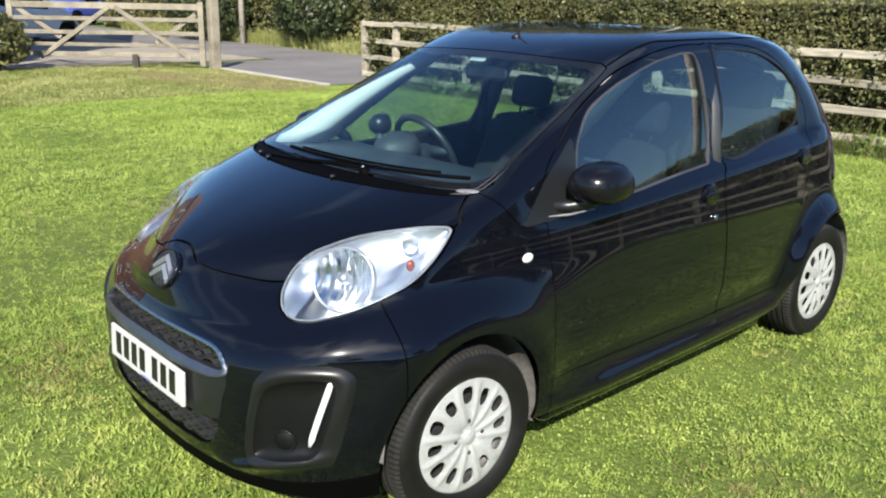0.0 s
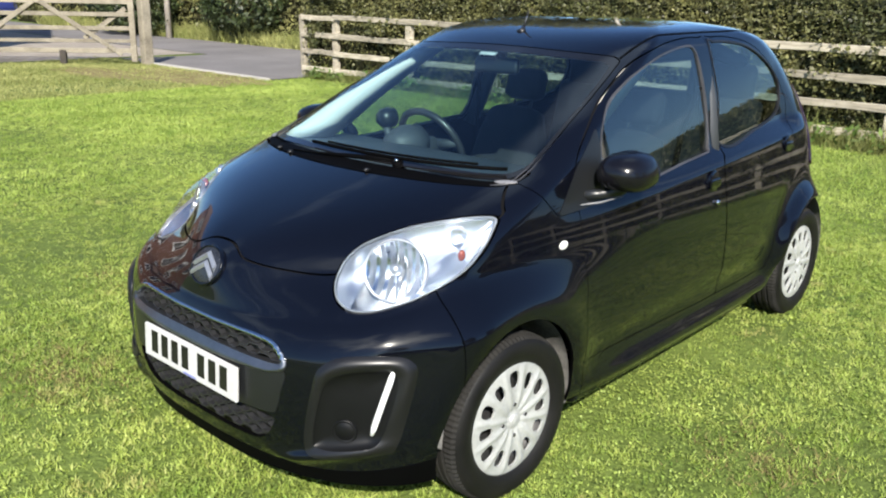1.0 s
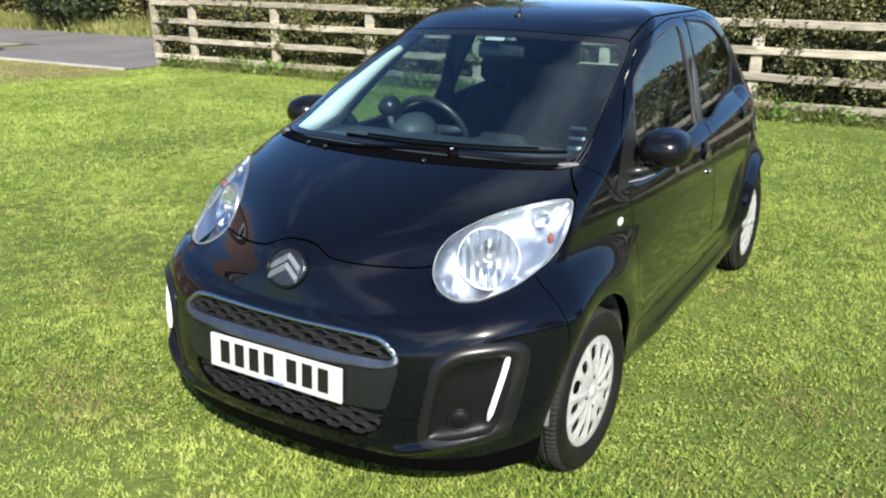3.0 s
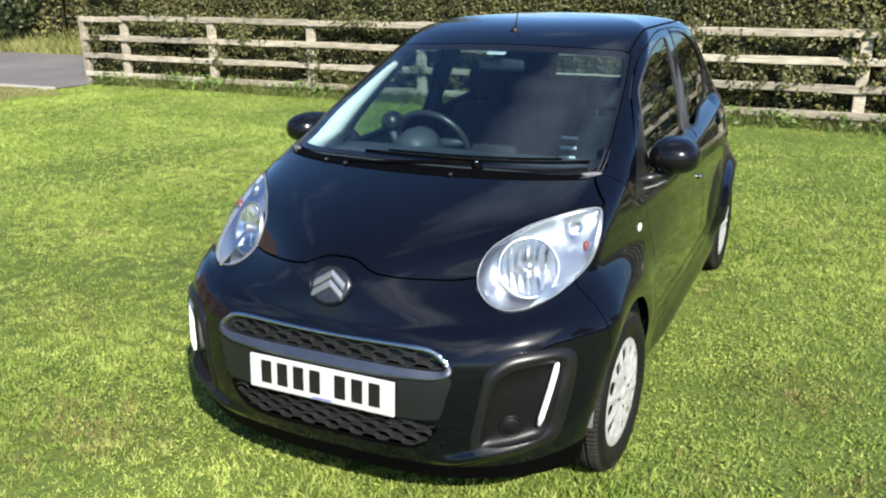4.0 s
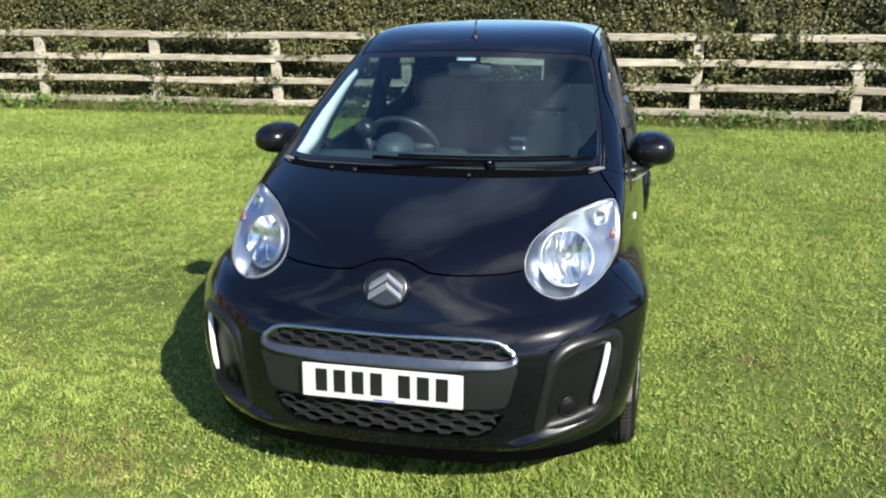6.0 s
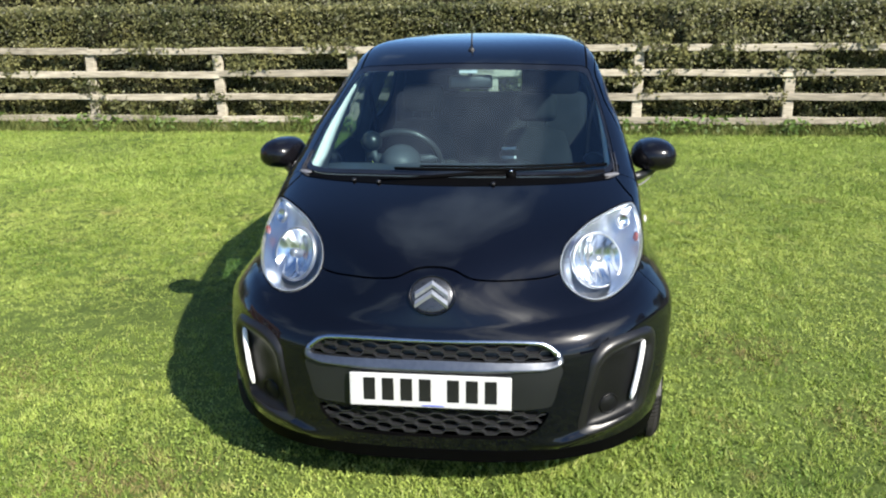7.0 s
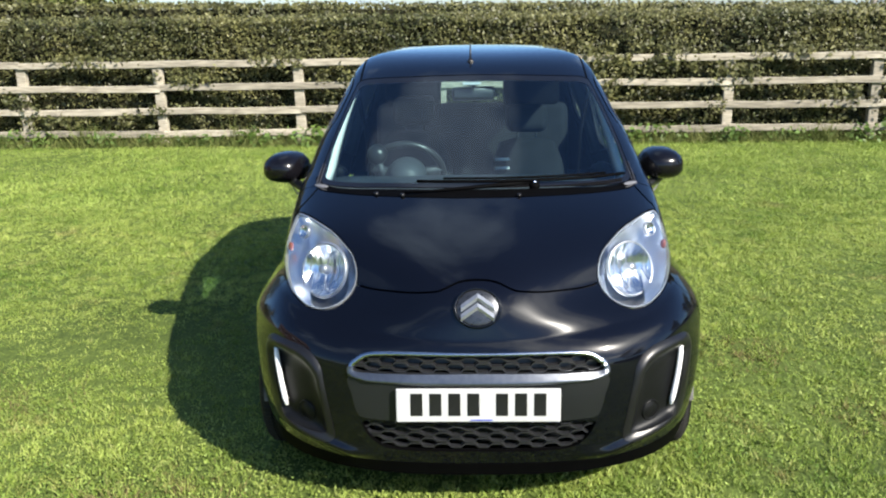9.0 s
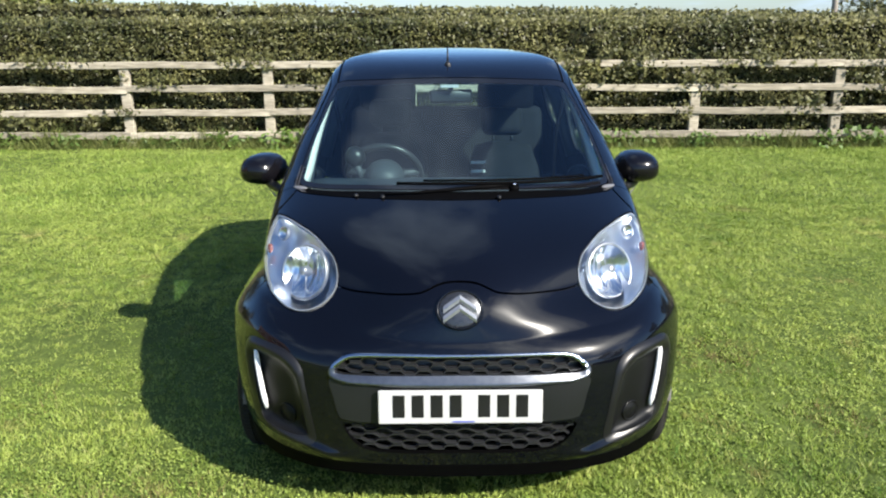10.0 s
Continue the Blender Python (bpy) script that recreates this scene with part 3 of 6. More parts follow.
def shrub(name, at, size, count, leaf, seed, label, material_):
    """A bush: short stems and a loose cloud of leaves with gaps."""
    rng = np.random.default_rng(seed)
    root = thing(name, at, label, "bush")
    for i in range(7):
        a = 2 * math.pi * i / 7
        part("stem", tube([(0, 0, -0.05), (size[0] * 0.3 * math.cos(a), size[1] * 0.3 * math.sin(a), size[2] * 0.45), (size[0] * 0.6 * math.cos(a), size[1] * 0.6 * math.sin(a), size[2] * 0.8)], [0.02, 0.014, 0.006], 6), M_TWIG, root)
    p = rng.normal(0, 1, (count, 3))
    p /= np.linalg.norm(p, axis=1)[:, None]
    rad = np.array([0.75 + 0.35 * noise.noise((q[0] * 2.3, q[1] * 2.3, q[2] * 2.3 + seed)) for q in p]) * rng.uniform(0.6, 1.05, count) ** 0.5
    c = p * rad[:, None] * np.array(size) * np.array((1, 1, 0.55)) + np.array((0, 0, size[2] * 0.52))
    c[:, 2] = np.maximum(c[:, 2], 0.03)
    n = p + rng.normal(0, 0.7, (count, 3)) + np.array((0, 0, 0.3))
    n /= np.linalg.norm(n, axis=1)[:, None]
    u = np.cross(n, rng.normal(0, 1, (count, 3)))
    u /= np.linalg.norm(u, axis=1)[:, None]
    w = np.cross(n, u)
    s = leaf * rng.uniform(0.6, 1.3, count)[:, None]
    part("leaves", cloud_mesh("leaves", np.stack([c - u * s, c - w * s * 0.5, c + u * s, c + w * s * 0.5], 1), material_), None, root)["kind"] = "stuff"
    return root


shrub("bush", (3.2, 15.2, 0), (0.75, 0.75, 1.15), 2600, 0.05, 21, "dark evergreen bush by the gate", M_LEAF)
shrub("bush", (11.4, 22.5, 0), (1.6, 2.4, 2.2), 6000, 0.06, 23, "roadside bush with leaves coloured dark as if shaded", M_DARKLEAF)
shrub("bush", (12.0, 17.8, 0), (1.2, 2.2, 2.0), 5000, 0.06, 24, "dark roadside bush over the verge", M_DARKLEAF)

shrub("bush", (14.2, 7.6, 0), (1.1, 1.8, 3.0), 6000, 0.06, 26, "yellowing bush above the far hedge", M_ROUGH)
shrub("bush", (14.3, -8.6, 0), (0.9, 1.3, 2.1), 5200, 0.045, 25, "loose hawthorn bush beyond the far hedge", M_LEAF)


def tree(at, height, seed, label):
    rng = np.random.default_rng(seed)
    root = thing("tree", at, label, "tree")
    part("trunk", tube([(0, 0, -0.1), (0.05, 0.02, height * 0.25), (0.0, 0.08, height * 0.6), (0.05, 0.0, height * 0.9)], [0.16, 0.13, 0.07, 0.02], 10), M_TWIG, root)
    tips = []
    for i in range(16):
        a, z = rng.uniform(0, 2 * math.pi), height * rng.uniform(0.3, 0.8)
        r = height * rng.uniform(0.16, 0.3)
        end = np.array((r * math.cos(a), r * math.sin(a), z + height * rng.uniform(0.08, 0.2)))
        part("limb", tube([(0.03, 0.04, z), tuple((end + np.array((0, 0, z))) / 2 + np.array((0, 0, 0.1))), tuple(end)], [0.05, 0.03, 0.01], 6), M_TWIG, root)
        tips.append(end)
    c = np.concatenate([t + rng.normal(0, height * 0.075, (700, 3)) for t in tips])
    k = len(c)
    n = rng.normal(0, 1, (k, 3))
    n /= np.linalg.norm(n, axis=1)[:, None]
    u = np.cross(n, rng.normal(0, 1, (k, 3)))
    u /= np.linalg.norm(u, axis=1)[:, None]
    w = np.cross(n, u)
    s = 0.085 * rng.uniform(0.6, 1.3, k)[:, None]
    part("crown", cloud_mesh("crown", np.stack([c - u * s, c - w * s * 0.55, c + u * s, c + w * s * 0.55], 1), M_LEAF), None, root)["kind"] = "stuff"


for x, y, h, k in ((15.6, 9.4, 6.5, 44), (15.2, 12.2, 7.5, 45), (17.5, 13.0, 8.5, 41), (20.0, 18.5, 9.5, 42), (16.0, 25.0, 9.0, 43)):
    tree((x, y, 0), h, k, "tall roadside tree beyond the lane")
tree((9.6, -13.8, 0), 5.2, 31, "young hedgerow tree with thin crown")
tree((2.0, -16.4, 0), 6.5, 33, "hedgerow tree behind the end fence")
tree((-12.0, -16.8, 0), 8.0, 35, "hedgerow tree behind the lawn")


def house(at, turn):
    """A brick house whose front mirrors in the car's paint."""
    root = thing("house", at, "red brick house with white windows", "house")
    root.rotation_euler[2] = turn
    w, d, h = 11.4, 6.0, 4.8
    part("wall", block(w, d, h, (0, 0, h / 2)), M_BRICK, root, "red brick walls")
    bm = bmesh.new()
    v = [bm.verts.new(p) for p in ((-w / 2 - 0.3, -d / 2 - 0.35, h), (w / 2 + 0.3, -d / 2 - 0.35, h), (w / 2 + 0.3, 0, h + 2.4), (-w / 2 - 0.3, 0, h + 2.4), (w / 2 + 0.3, d / 2 + 0.35, h), (-w / 2 - 0.3, d / 2 + 0.35, h))]
    for f in ((0, 1, 2, 3), (3, 2, 4, 5), (0, 3, 5), (1, 4, 2), (0, 5, 4, 1)):
        bm.faces.new([v[i] for i in f])
    part("roof", bm, M_TILE, root, "brown tiled roof")
    for x in (-4.2, -1.4, 1.6, 4.4):
        for z in (1.55, 3.8):
            win = part("window", block(1.35, 0.1, 1.15, (0, 0, 0), 0.01, 1), M_WHITEWOOD, root, "white framed window")
            win.location = (x, -d / 2 - 0.02, z)
            for k in (-0.32, 0.32):
                part("pane", block(0.54, 0.02, 0.95, (k, -0.055, 0), 0, 1), M_FRIT, win)
    return root


house((-2.4, 19.5, 0), radians(-4))


# ---- grass ----
def grass(name, x0, x1, y0, y1, count, tall, seed, label, lean=0.6, mask=None, width=1.0, material_=None, gaps=False):
    rng = np.random.default_rng(seed)
    x, y = rng.uniform(x0, x1, count), rng.uniform(y0, y1, count)
    if mask is not None:
        keep = mask(x, y, rng)
        x, y = x[keep], y[keep]
    k = len(x)
    clump = np.array([noise.noise((a * 0.9, b * 0.9, 2)) + 0.7 * noise.noise((a * 4, b * 4, 5)) for a, b in zip(x, y)])
    tuft = np.array([noise.noise((a * 14, b * 14, 7)) for a, b in zip(x, y)])
    if gaps:
        full = rng.uniform(0, 1, k) < np.clip(0.64 + 1.35 * tuft + 0.55 * clump, 0.08, 1)
        x, y, clump, tuft = x[full], y[full], clump[full], tuft[full]
        k = len(x)
    h = tall * rng.uniform(0.5, 1.2, k) * np.clip(1 + 0.45 * clump + 1.1 * tuft, 0.22, 2.3)
    turn = rng.uniform(0, 2 * math.pi, k)
    w = (0.0028 + 0.0022 * rng.uniform(0, 1, k)) * width
    tip = rng.uniform(0, 2 * math.pi, k)
    reach = h * lean * rng.uniform(0.2, 1.6, k)
    base = np.stack([x, y, np.full(k, -0.008)], 1)
    side = np.stack([np.cos(turn), np.sin(turn), np.zeros(k)], 1) * w[:, None]
    top = base + np.stack([np.cos(tip) * reach, np.sin(tip) * reach, h + 0.008], 1)
    part_ = part(name, cloud_mesh(name, np.stack([base - side, base + side, top], 1), material_ or M_BLADE))
    return tagged(part_, label, "grass", kind="stuff")


def off_bare(x, y, rng):
    bare = (((x - 6.2) / 0.7) ** 2 + ((y - 11.2) / 1.8) ** 2 < 1) | (((x - 5.4) / 0.45) ** 2 + ((y - 12.6) / 1.5) ** 2 < 1)
    return (~bare | (rng.uniform(0, 1, len(x)) < 0.5)) & ~((x > 6.9) & (y > 9.9))


grass("grass", -2.6, 4.2, -4.2, 4.2, 680000, 0.0165, 11, "short mown grass blades of the lawn", 1.15, gaps=True)
grass("grass", 4.2, 7.7, -6.5, 9.8, 210000, 0.022, 12, "short mown grass blades of the lawn", 1.2, width=1.5, material_=M_BLADEFAR)
grass("grass", -1.5, 4.2, 4.2, 9.8, 140000, 0.022, 13, "short mown grass blades of the lawn", 1.2, width=1.5, material_=M_BLADEFAR)
grass("grass", 0.0, 7.0, 9.8, 15.4, 70000, 0.035, 14, "short mown grass blades of the lawn", width=2.2, mask=off_bare, material_=M_VERGE)
def clover(x0, x1, y0, y1, count, seed):
    """Small flat leaves of clover and other lawn weeds, in loose colonies."""
    rng = np.random.default_rng(seed)
    x, y = rng.uniform(x0, x1, count), rng.uniform(y0, y1, count)
    here = np.array([noise.noise((a * 1.6, b * 1.6, 21)) + 0.8 * noise.noise((a * 9, b * 9, 23)) for a, b in zip(x, y)])
    keep = rng.uniform(0, 1, count) < np.clip(0.45 + 1.1 * here, 0.04, 1)
    x, y, here = x[keep], y[keep], here[keep]
    k = len(x)
    z = 0.004 + (0.011 + 0.006 * np.clip(here, -1, 1)) * rng.uniform(0.3, 1.3, k)
    c = np.stack([x, y, z], 1)
    n = rng.normal(0, 0.45, (k, 3)) + np.array((0, 0, 1.0))
    n /= np.linalg.norm(n, axis=1)[:, None]
    u = np.cross(n, rng.normal(0, 1, (k, 3)))
    u /= np.linalg.norm(u, axis=1)[:, None]
    w = np.cross(n, u)
    s = 0.005 * rng.uniform(0.55, 1.5, k)[:, None]
    ob = part("clover", cloud_mesh("clover", np.stack([c - u * s, c - w * s * 0.75, c + u * s, c + w * s * 0.75], 1), M_CLOVER))
    return tagged(ob, "small clover leaves among the mown grass", "clover", kind="stuff")


clover(-2.6, 4.2, -4.2, 4.2, 400000, 27)


# small spots where the mower has left dead grass
for i, (cx, cy, wide, count) in enumerate(((0.78, -1.3, 0.17, 7000), (-0.6, 1.12, 0.2, 8000), (0.25, 2.1, 0.22, 5000), (0.12, -1.58, 0.1, 2500))):
    def spot(x, y, rng, cx=cx, cy=cy, wide=wide):
        ragged = np.array([noise.noise((a * 11, b * 11, 31)) for a, b in zip(x, y)])
        return rng.uniform(0, 1, len(x)) < np.exp(-(((x - cx) / wide) ** 2 + ((y - cy) / wide / 1.2) ** 2)) * np.clip(0.6 + 1.6 * ragged, 0, 1)
    grass("dead_grass", cx - 2 * wide, cx + 2 * wide, cy - 2 * wide, cy + 2 * wide, count, 0.021, 90 + i, "brown dead grass in the lawn", 1.5, mask=spot, material_=M_THATCH)


def beyond(x, y, rng):
    inside = np.minimum.reduce([x + 2.6, 4.2 - x, y + 4.2, 4.2 - y])
    return (inside < 0.9 * rng.uniform(0, 1, len(x)) ** 2) & ~((x > -1.5) & (y > 4.2))


grass("grass", -8.0, 4.2, -9.0, 9.0, 330000, 0.022, 18, "short mown grass blades of the lawn", 1.3, width=1.7, mask=beyond, material_=M_BLADEFAR)
# rough grass at the foot of the fence and on the lane's verge
grass("rough_grass", 7.45, 8.25, -10.5, 9.9, 30000, 0.14, 15, "rough uncut grass under the fence", 0.8, width=1.4, material_=M_ROUGH, mask=lambda x, y, rng: np.abs(x - 7.83 - 0.014 * y) < 0.16 + 0.25 * rng.uniform(0, 1, len(x)) ** 2)
def clumps(x, y, rng):
    tall_ = np.array([noise.noise((b * 1.3, 4.2, 9)) for b in y])
    return (np.abs(x - fence_x(y) + 0.1) < 0.1 + 0.14 * rng.uniform(0, 1, len(x))) & (rng.uniform(0, 1, len(x)) < np.clip(2.6 * (tall_ - 0.12), 0, 1))


grass("rough_grass", 7.35, 8.1, -8.5, 9.8, 34000, 0.3, 19, "tall seeding grass clumps against the fence", 0.7, width=1.6, material_=M_ROUGH, mask=clumps)
grass("rough_grass", 11.75, 12.3, -14.0, 30.0, 26000, 0.4, 16, "tall pale verge grass beside the lane", 0.5, width=3.0, material_=M_VERGE)
grass("rough_grass", 8.2, 9.15, 9.4, 10.2, 1500, 0.25, 17, "rough grass at the fence end", 0.6, width=2.0)


def weeds(count, seed):
    """Leafy weeds along the foot of the fence."""
    rng = np.random.default_rng(seed)
    all_ = []
    for i in range(count):
        y = -8.5 + 18.2 * i / (count - 1) + rng.uniform(-0.25, 0.25)
        size, k = rng.uniform(0.1, 0.26), 70
        c = np.stack([rng.normal(0, size * 0.5, k), rng.normal(0, size * 0.6, k), rng.uniform(0.02, size, k)], 1) + np.array((fence_x(y) - 0.1 + rng.uniform(-0.12, 0.12), y, 0))
        n = rng.normal(0, 0.6, (k, 3)) + np.array((-0.4, 0, 0.9))
        n /= np.linalg.norm(n, axis=1)[:, None]
        u = np.cross(n, rng.normal(0, 1, (k, 3)))
        u /= np.linalg.norm(u, axis=1)[:, None]
        w = np.cross(n, u)
        s = size * 0.22 * rng.uniform(0.5, 1.2, k)[:, None]
        all_.append(np.stack([c - u * s, c - w * s * 0.5, c + u * s, c + w * s * 0.5], 1))
    ob = part("weeds", cloud_mesh("weeds", np.concatenate(all_), M_WEED))
    return tagged(ob, "leafy green weeds along the fence foot", "weeds", kind="stuff")


weeds(44, 8)


# ---- the car: its skin as level contours between nose and tail ----
ZTOP = 1.456


def curve(points, soft=0.012):
    """A smooth function of height from (z, value) pairs, even in the square root of the depth under the roof."""
    pts = sorted(((max(ZTOP - z, 0.0)) ** 0.5, v) for z, v in points)
    q = np.linspace(0, 1.16, 1161)
    v = np.interp(q, [p[0] for p in pts], [p[1] for p in pts])
    half = int(soft * 3000)
    if half > 1:
        kern = np.exp(-0.5 * (np.arange(-3 * half, 3 * half + 1) / half) ** 2)
        kern /= kern.sum()
        lead = 2 * v[0] - v[3 * half:0:-1]
        tail = 2 * v[-1] - v[-2:-3 * half - 2:-1]
        v = np.convolve(np.concatenate([lead, v, tail]), kern, "valid")
    return lambda z: np.interp(np.sqrt(np.maximum(ZTOP - np.asarray(z, float), 0)), q, v)


NOSE = curve([(0.14, -0.6), (0.17, -0.613), (0.21, -0.63), (0.28, -0.645), (0.36, -0.652), (0.45, -0.649), (0.53, -0.638), (0.6, -0.622), (0.66, -0.605),
              (0.72, -0.58), (0.77, -0.55), (0.81, -0.50), (0.85, -0.42), (0.9, -0.30), (0.95, -0.155), (0.985, -0.04), (1.005, 0.035), (1.05, 0.14), (1.1, 0.25),
              (1.2, 0.475), (1.3, 0.70), (1.35, 0.82), (1.38, 0.9), (1.4, 0.965), (1.42, 1.05), (1.436, 1.155), (1.446, 1.27), (1.452, 1.42), (1.456, 1.64)], 0.006)
TAIL = curve([(0.14, 2.62), (0.2, 2.69), (0.3, 2.75), (0.45, 2.775), (0.6, 2.78), (0.75, 2.785), (0.9, 2.78), (1.0, 2.76), (1.1, 2.72), (1.2, 2.66), (1.3, 2.565), (1.36, 2.47),
              (1.4, 2.345), (1.42, 2.22), (1.44, 2.02), (1.45, 1.84), (1.456, 1.64)], 0.008)
WIDE = curve([(0.14, 0.735), (0.2, 0.76), (0.3, 0.78), (0.45, 0.79), (0.6, 0.792), (0.7, 0.787), (0.8, 0.77), (0.9, 0.747), (0.97, 0.7265), (1.05, 0.6985), (1.15, 0.6605), (1.25, 0.6185),
              (1.33, 0.58), (1.37, 0.559), (1.4, 0.535), (1.42, 0.505), (1.436, 0.455), (1.446, 0.38), (1.452, 0.26), (1.456, 0.0)], 0.006)
REACH = curve([(0.14, 0.42), (0.3, 0.47), (0.45, 0.48), (0.56, 0.49), (0.66, 0.47), (0.8, 0.44), (0.9, 0.42), (1.0, 0.36), (1.1, 0.30), (1.3, 0.26), (1.38, 0.22), (1.42, 0.18), (1.456, 0.0)], 0.01)
SQUARE = curve([(0.14, 2.6), (0.3, 2.95), (0.56, 2.95), (0.66, 2.5), (0.75, 2.3), (0.95, 2.15), (1.05, 2.2), (1.3, 2.4), (1.456, 2.4)], 0.01)
WHEELS = ((0.0, 0.278), (2.34, 0.278))


def nose_fall(y, z):
    a = np.abs(y)
    up = np.clip((a - 0.05) / 0.4, 0, 1)
    down = np.clip((0.68 - a) / 0.25, 0, 1)
    return 0.082 * up * up * (3 - 2 * up) * down * down * (3 - 2 * down) * np.exp(-((z - 0.762) / 0.094) ** 2)


def fold(y, z):
    """How far the bumper stands out: a ledge under a crease below the lamps, and a lower one under the fog lamps."""
    a = np.abs(y)
    crease = 0.631 + 0.09 * a * a + np.clip(a - 0.5, 0, 1) ** 2
    s = np.clip(crease - z, 0, 1)
    up = np.clip(z - crease, 0, 1)
    out_ = np.clip((0.77 - a) / 0.12, 0, 1)
    top = 0.015 * (1 - np.exp(-s / 0.045)) * np.exp(-(s / 0.15) ** 2) * out_
    dip = 0.0105 * np.clip((a - 0.02) / 0.3, 0.25, 1) * np.where(z < crease, np.clip(1 - s / 0.09, 0, 1), np.exp(-(up / 0.042) ** 2)) * out_
    low = 0.238 + 0.3 * np.clip(a - 0.42, 0, 1) + 0.0 * z
    ledge = 0.022 * np.exp(-((z - low) / 0.022) ** 2) * np.clip((a - 0.3) / 0.14, 0, 1) * np.clip((0.72 - a) / 0.08, 0, 1)
    return top - dip + ledge


def taper(x, z):
    """The share of its width that the wing keeps as it narrows towards the lamps."""
    s = np.clip((z - 0.6) / 0.17, 0, 1) * np.clip((1.32 - z) / 0.38, 0, 1)
    f = np.clip((0.95 - x) / 1.15, 0, 1.15)
    return 1 - 0.098 * s * s * (3 - 2 * s) * f * f


def shoulder(x, z):
    """How far the window band stands in from the ledge along the doors' top."""
    s = np.clip((z - 0.842 - 0.05 * (x - 0.45)) / 0.075, 0, 1)
    fade = np.clip((1.36 - z) / 0.34, 0, 1) * np.clip((x - 0.25) / 0.9, 0, 1) * np.clip((2.5 - x) / 0.3, 0, 1)
    return 0.05 * s * s * (3 - 2 * s) * fade


def skin_grid(rows=370, front=76, side=84, back=36):
    """Points of the skin, row by row from the roof down, each row from the tail round the nose to the tail."""
    out = []
    for q in np.linspace(0.0, (ZTOP - 0.163) ** 0.5, rows):
        z = ZTOP - q * q
        n, t, w, k = float(NOSE(z)), float(TAIL(z)), max(float(WIDE(z)), 0.0), float(SQUARE(z))
        d = min(float(REACH(z)), 0.45 * (t - n))
        e = min(0.42, 0.45 * (t - n))
        phi = np.linspace(0, 1, front) * math.pi / 2
        xs = n + d * (1 - np.cos(phi))
        ys = w * np.sin(phi) ** (2 / k)
        mid = np.linspace(n + d, t - e, side + 2)[1:-1]
        phi2 = np.linspace(1, 0, back) * math.pi / 2
        xe = t - e * (1 - np.cos(phi2))
        ye = w * np.sin(phi2) ** (2 / 2.5)
        x, y = np.concatenate([xs, mid, xe]), np.concatenate([ys, np.full(side, w), ye])
        out.append(np.stack([x, y, np.full(len(x), z)], 1))
    g = np.array(out)
    x, y, z = g[..., 0], g[..., 1], g[..., 2]
    y = y * (1 - 0.05 * np.clip((x - 1.2) / 1.5, 0, 1) ** 2)
    fat = y / 0.79
    y = y * taper(x, z) - shoulder(x, z) * np.clip((y - 0.4) / 0.15, 0, 1)
    for (cx, cz), swell, mid_, broad in zip(WHEELS, (0.017, 0.07), (0.37, 0.33), (0.075, 0.075)):
        r = np.hypot(x - cx, z - cz)
        y = y + fat ** 6 * swell * np.exp(-((r - mid_) / broad) ** 2) * np.clip((z - 0.24) / 0.14, 0, 1)
    # the sill stands out between the wheels
    y = y + (0.03 * np.exp(-((z - 0.24) / 0.043) ** 2) - 0.016 * np.exp(-((z - 0.36) / 0.06) ** 2)) * np.clip((x - 0.27) / 0.42, 0, 1) ** 0.7 * np.clip((2.06 - x) / 0.12, 0, 1) * (y > 0.5)
    # the nose falls back beside the bonnet's tip, over the ledge of the bumper
    x = x + (nose_fall(y, z) - fold(y, z)) * (x < 0.1)
    # boss round the emblem, shallow fold of the bumper over the grille
    x = x - 0.003 * np.exp(-(((y / 0.105) ** 2 + ((z - 0.73) / 0.062) ** 2)) ** 2) * (x < 0)
    right = np.stack([x, y, z], -1)
    left = right[:, ::-1] * np.array((1.0, -1.0, 1.0))
    return np.concatenate([left, right[:, 1:]], 1)


# ---- cutting the skin into panels ----
def closed_curve(points, steps=8, sharp=False):
    """A smooth closed outline through points."""
    p = np.array(points, float)
    if sharp:
        return p
    n = len(p)
    out = []
    for i in range(n):
        a, b, c, d = p[i - 1], p[i], p[(i + 1) % n], p[(i + 2) % n]
        for k in range(steps):
            t = k / steps
            out.append(0.5 * (2 * b + (c - a) * t + (2 * a - 5 * b + 4 * c - d) * t * t + (3 * b - a - 3 * c + d) * t ** 3))
    return np.array(out)


def mirrored(points):
    """A whole outline from its half with positive first coordinate, given from bottom to top."""
    return [(a, b) for a, b in points] + [(-a, b) for a, b in points[::-1] if a > 1e-6]


def outline_distance(pts, line, far=0.25):
    """Signed distance of 2D points to a closed outline, negative inside."""
    out = np.full(len(pts), far)
    lo, hi = line.min(0) - far, line.max(0) + far
    near_ = np.where(((pts > lo) & (pts < hi)).all(1))[0]
    q = pts[near_]
    best = np.full(len(q), far)
    inside = np.zeros(len(q), bool)
    for a, b in zip(line, np.roll(line, -1, 0)):
        d = b - a
        L = d @ d
        if L < 1e-14:
            continue
        t = np.clip(((q - a) @ d) / L, 0, 1)
        best = np.minimum(best, np.hypot(*(q - a - t[:, None] * d).T))
        cross_ = (a[1] > q[:, 1]) != (b[1] > q[:, 1])
        with np.errstate(divide="ignore", invalid="ignore"):
            inside ^= cross_ & (q[:, 0] < d[0] * (q[:, 1] - a[1]) / d[1] + a[0])
    out[near_] = np.where(inside, -best, best)
    return out


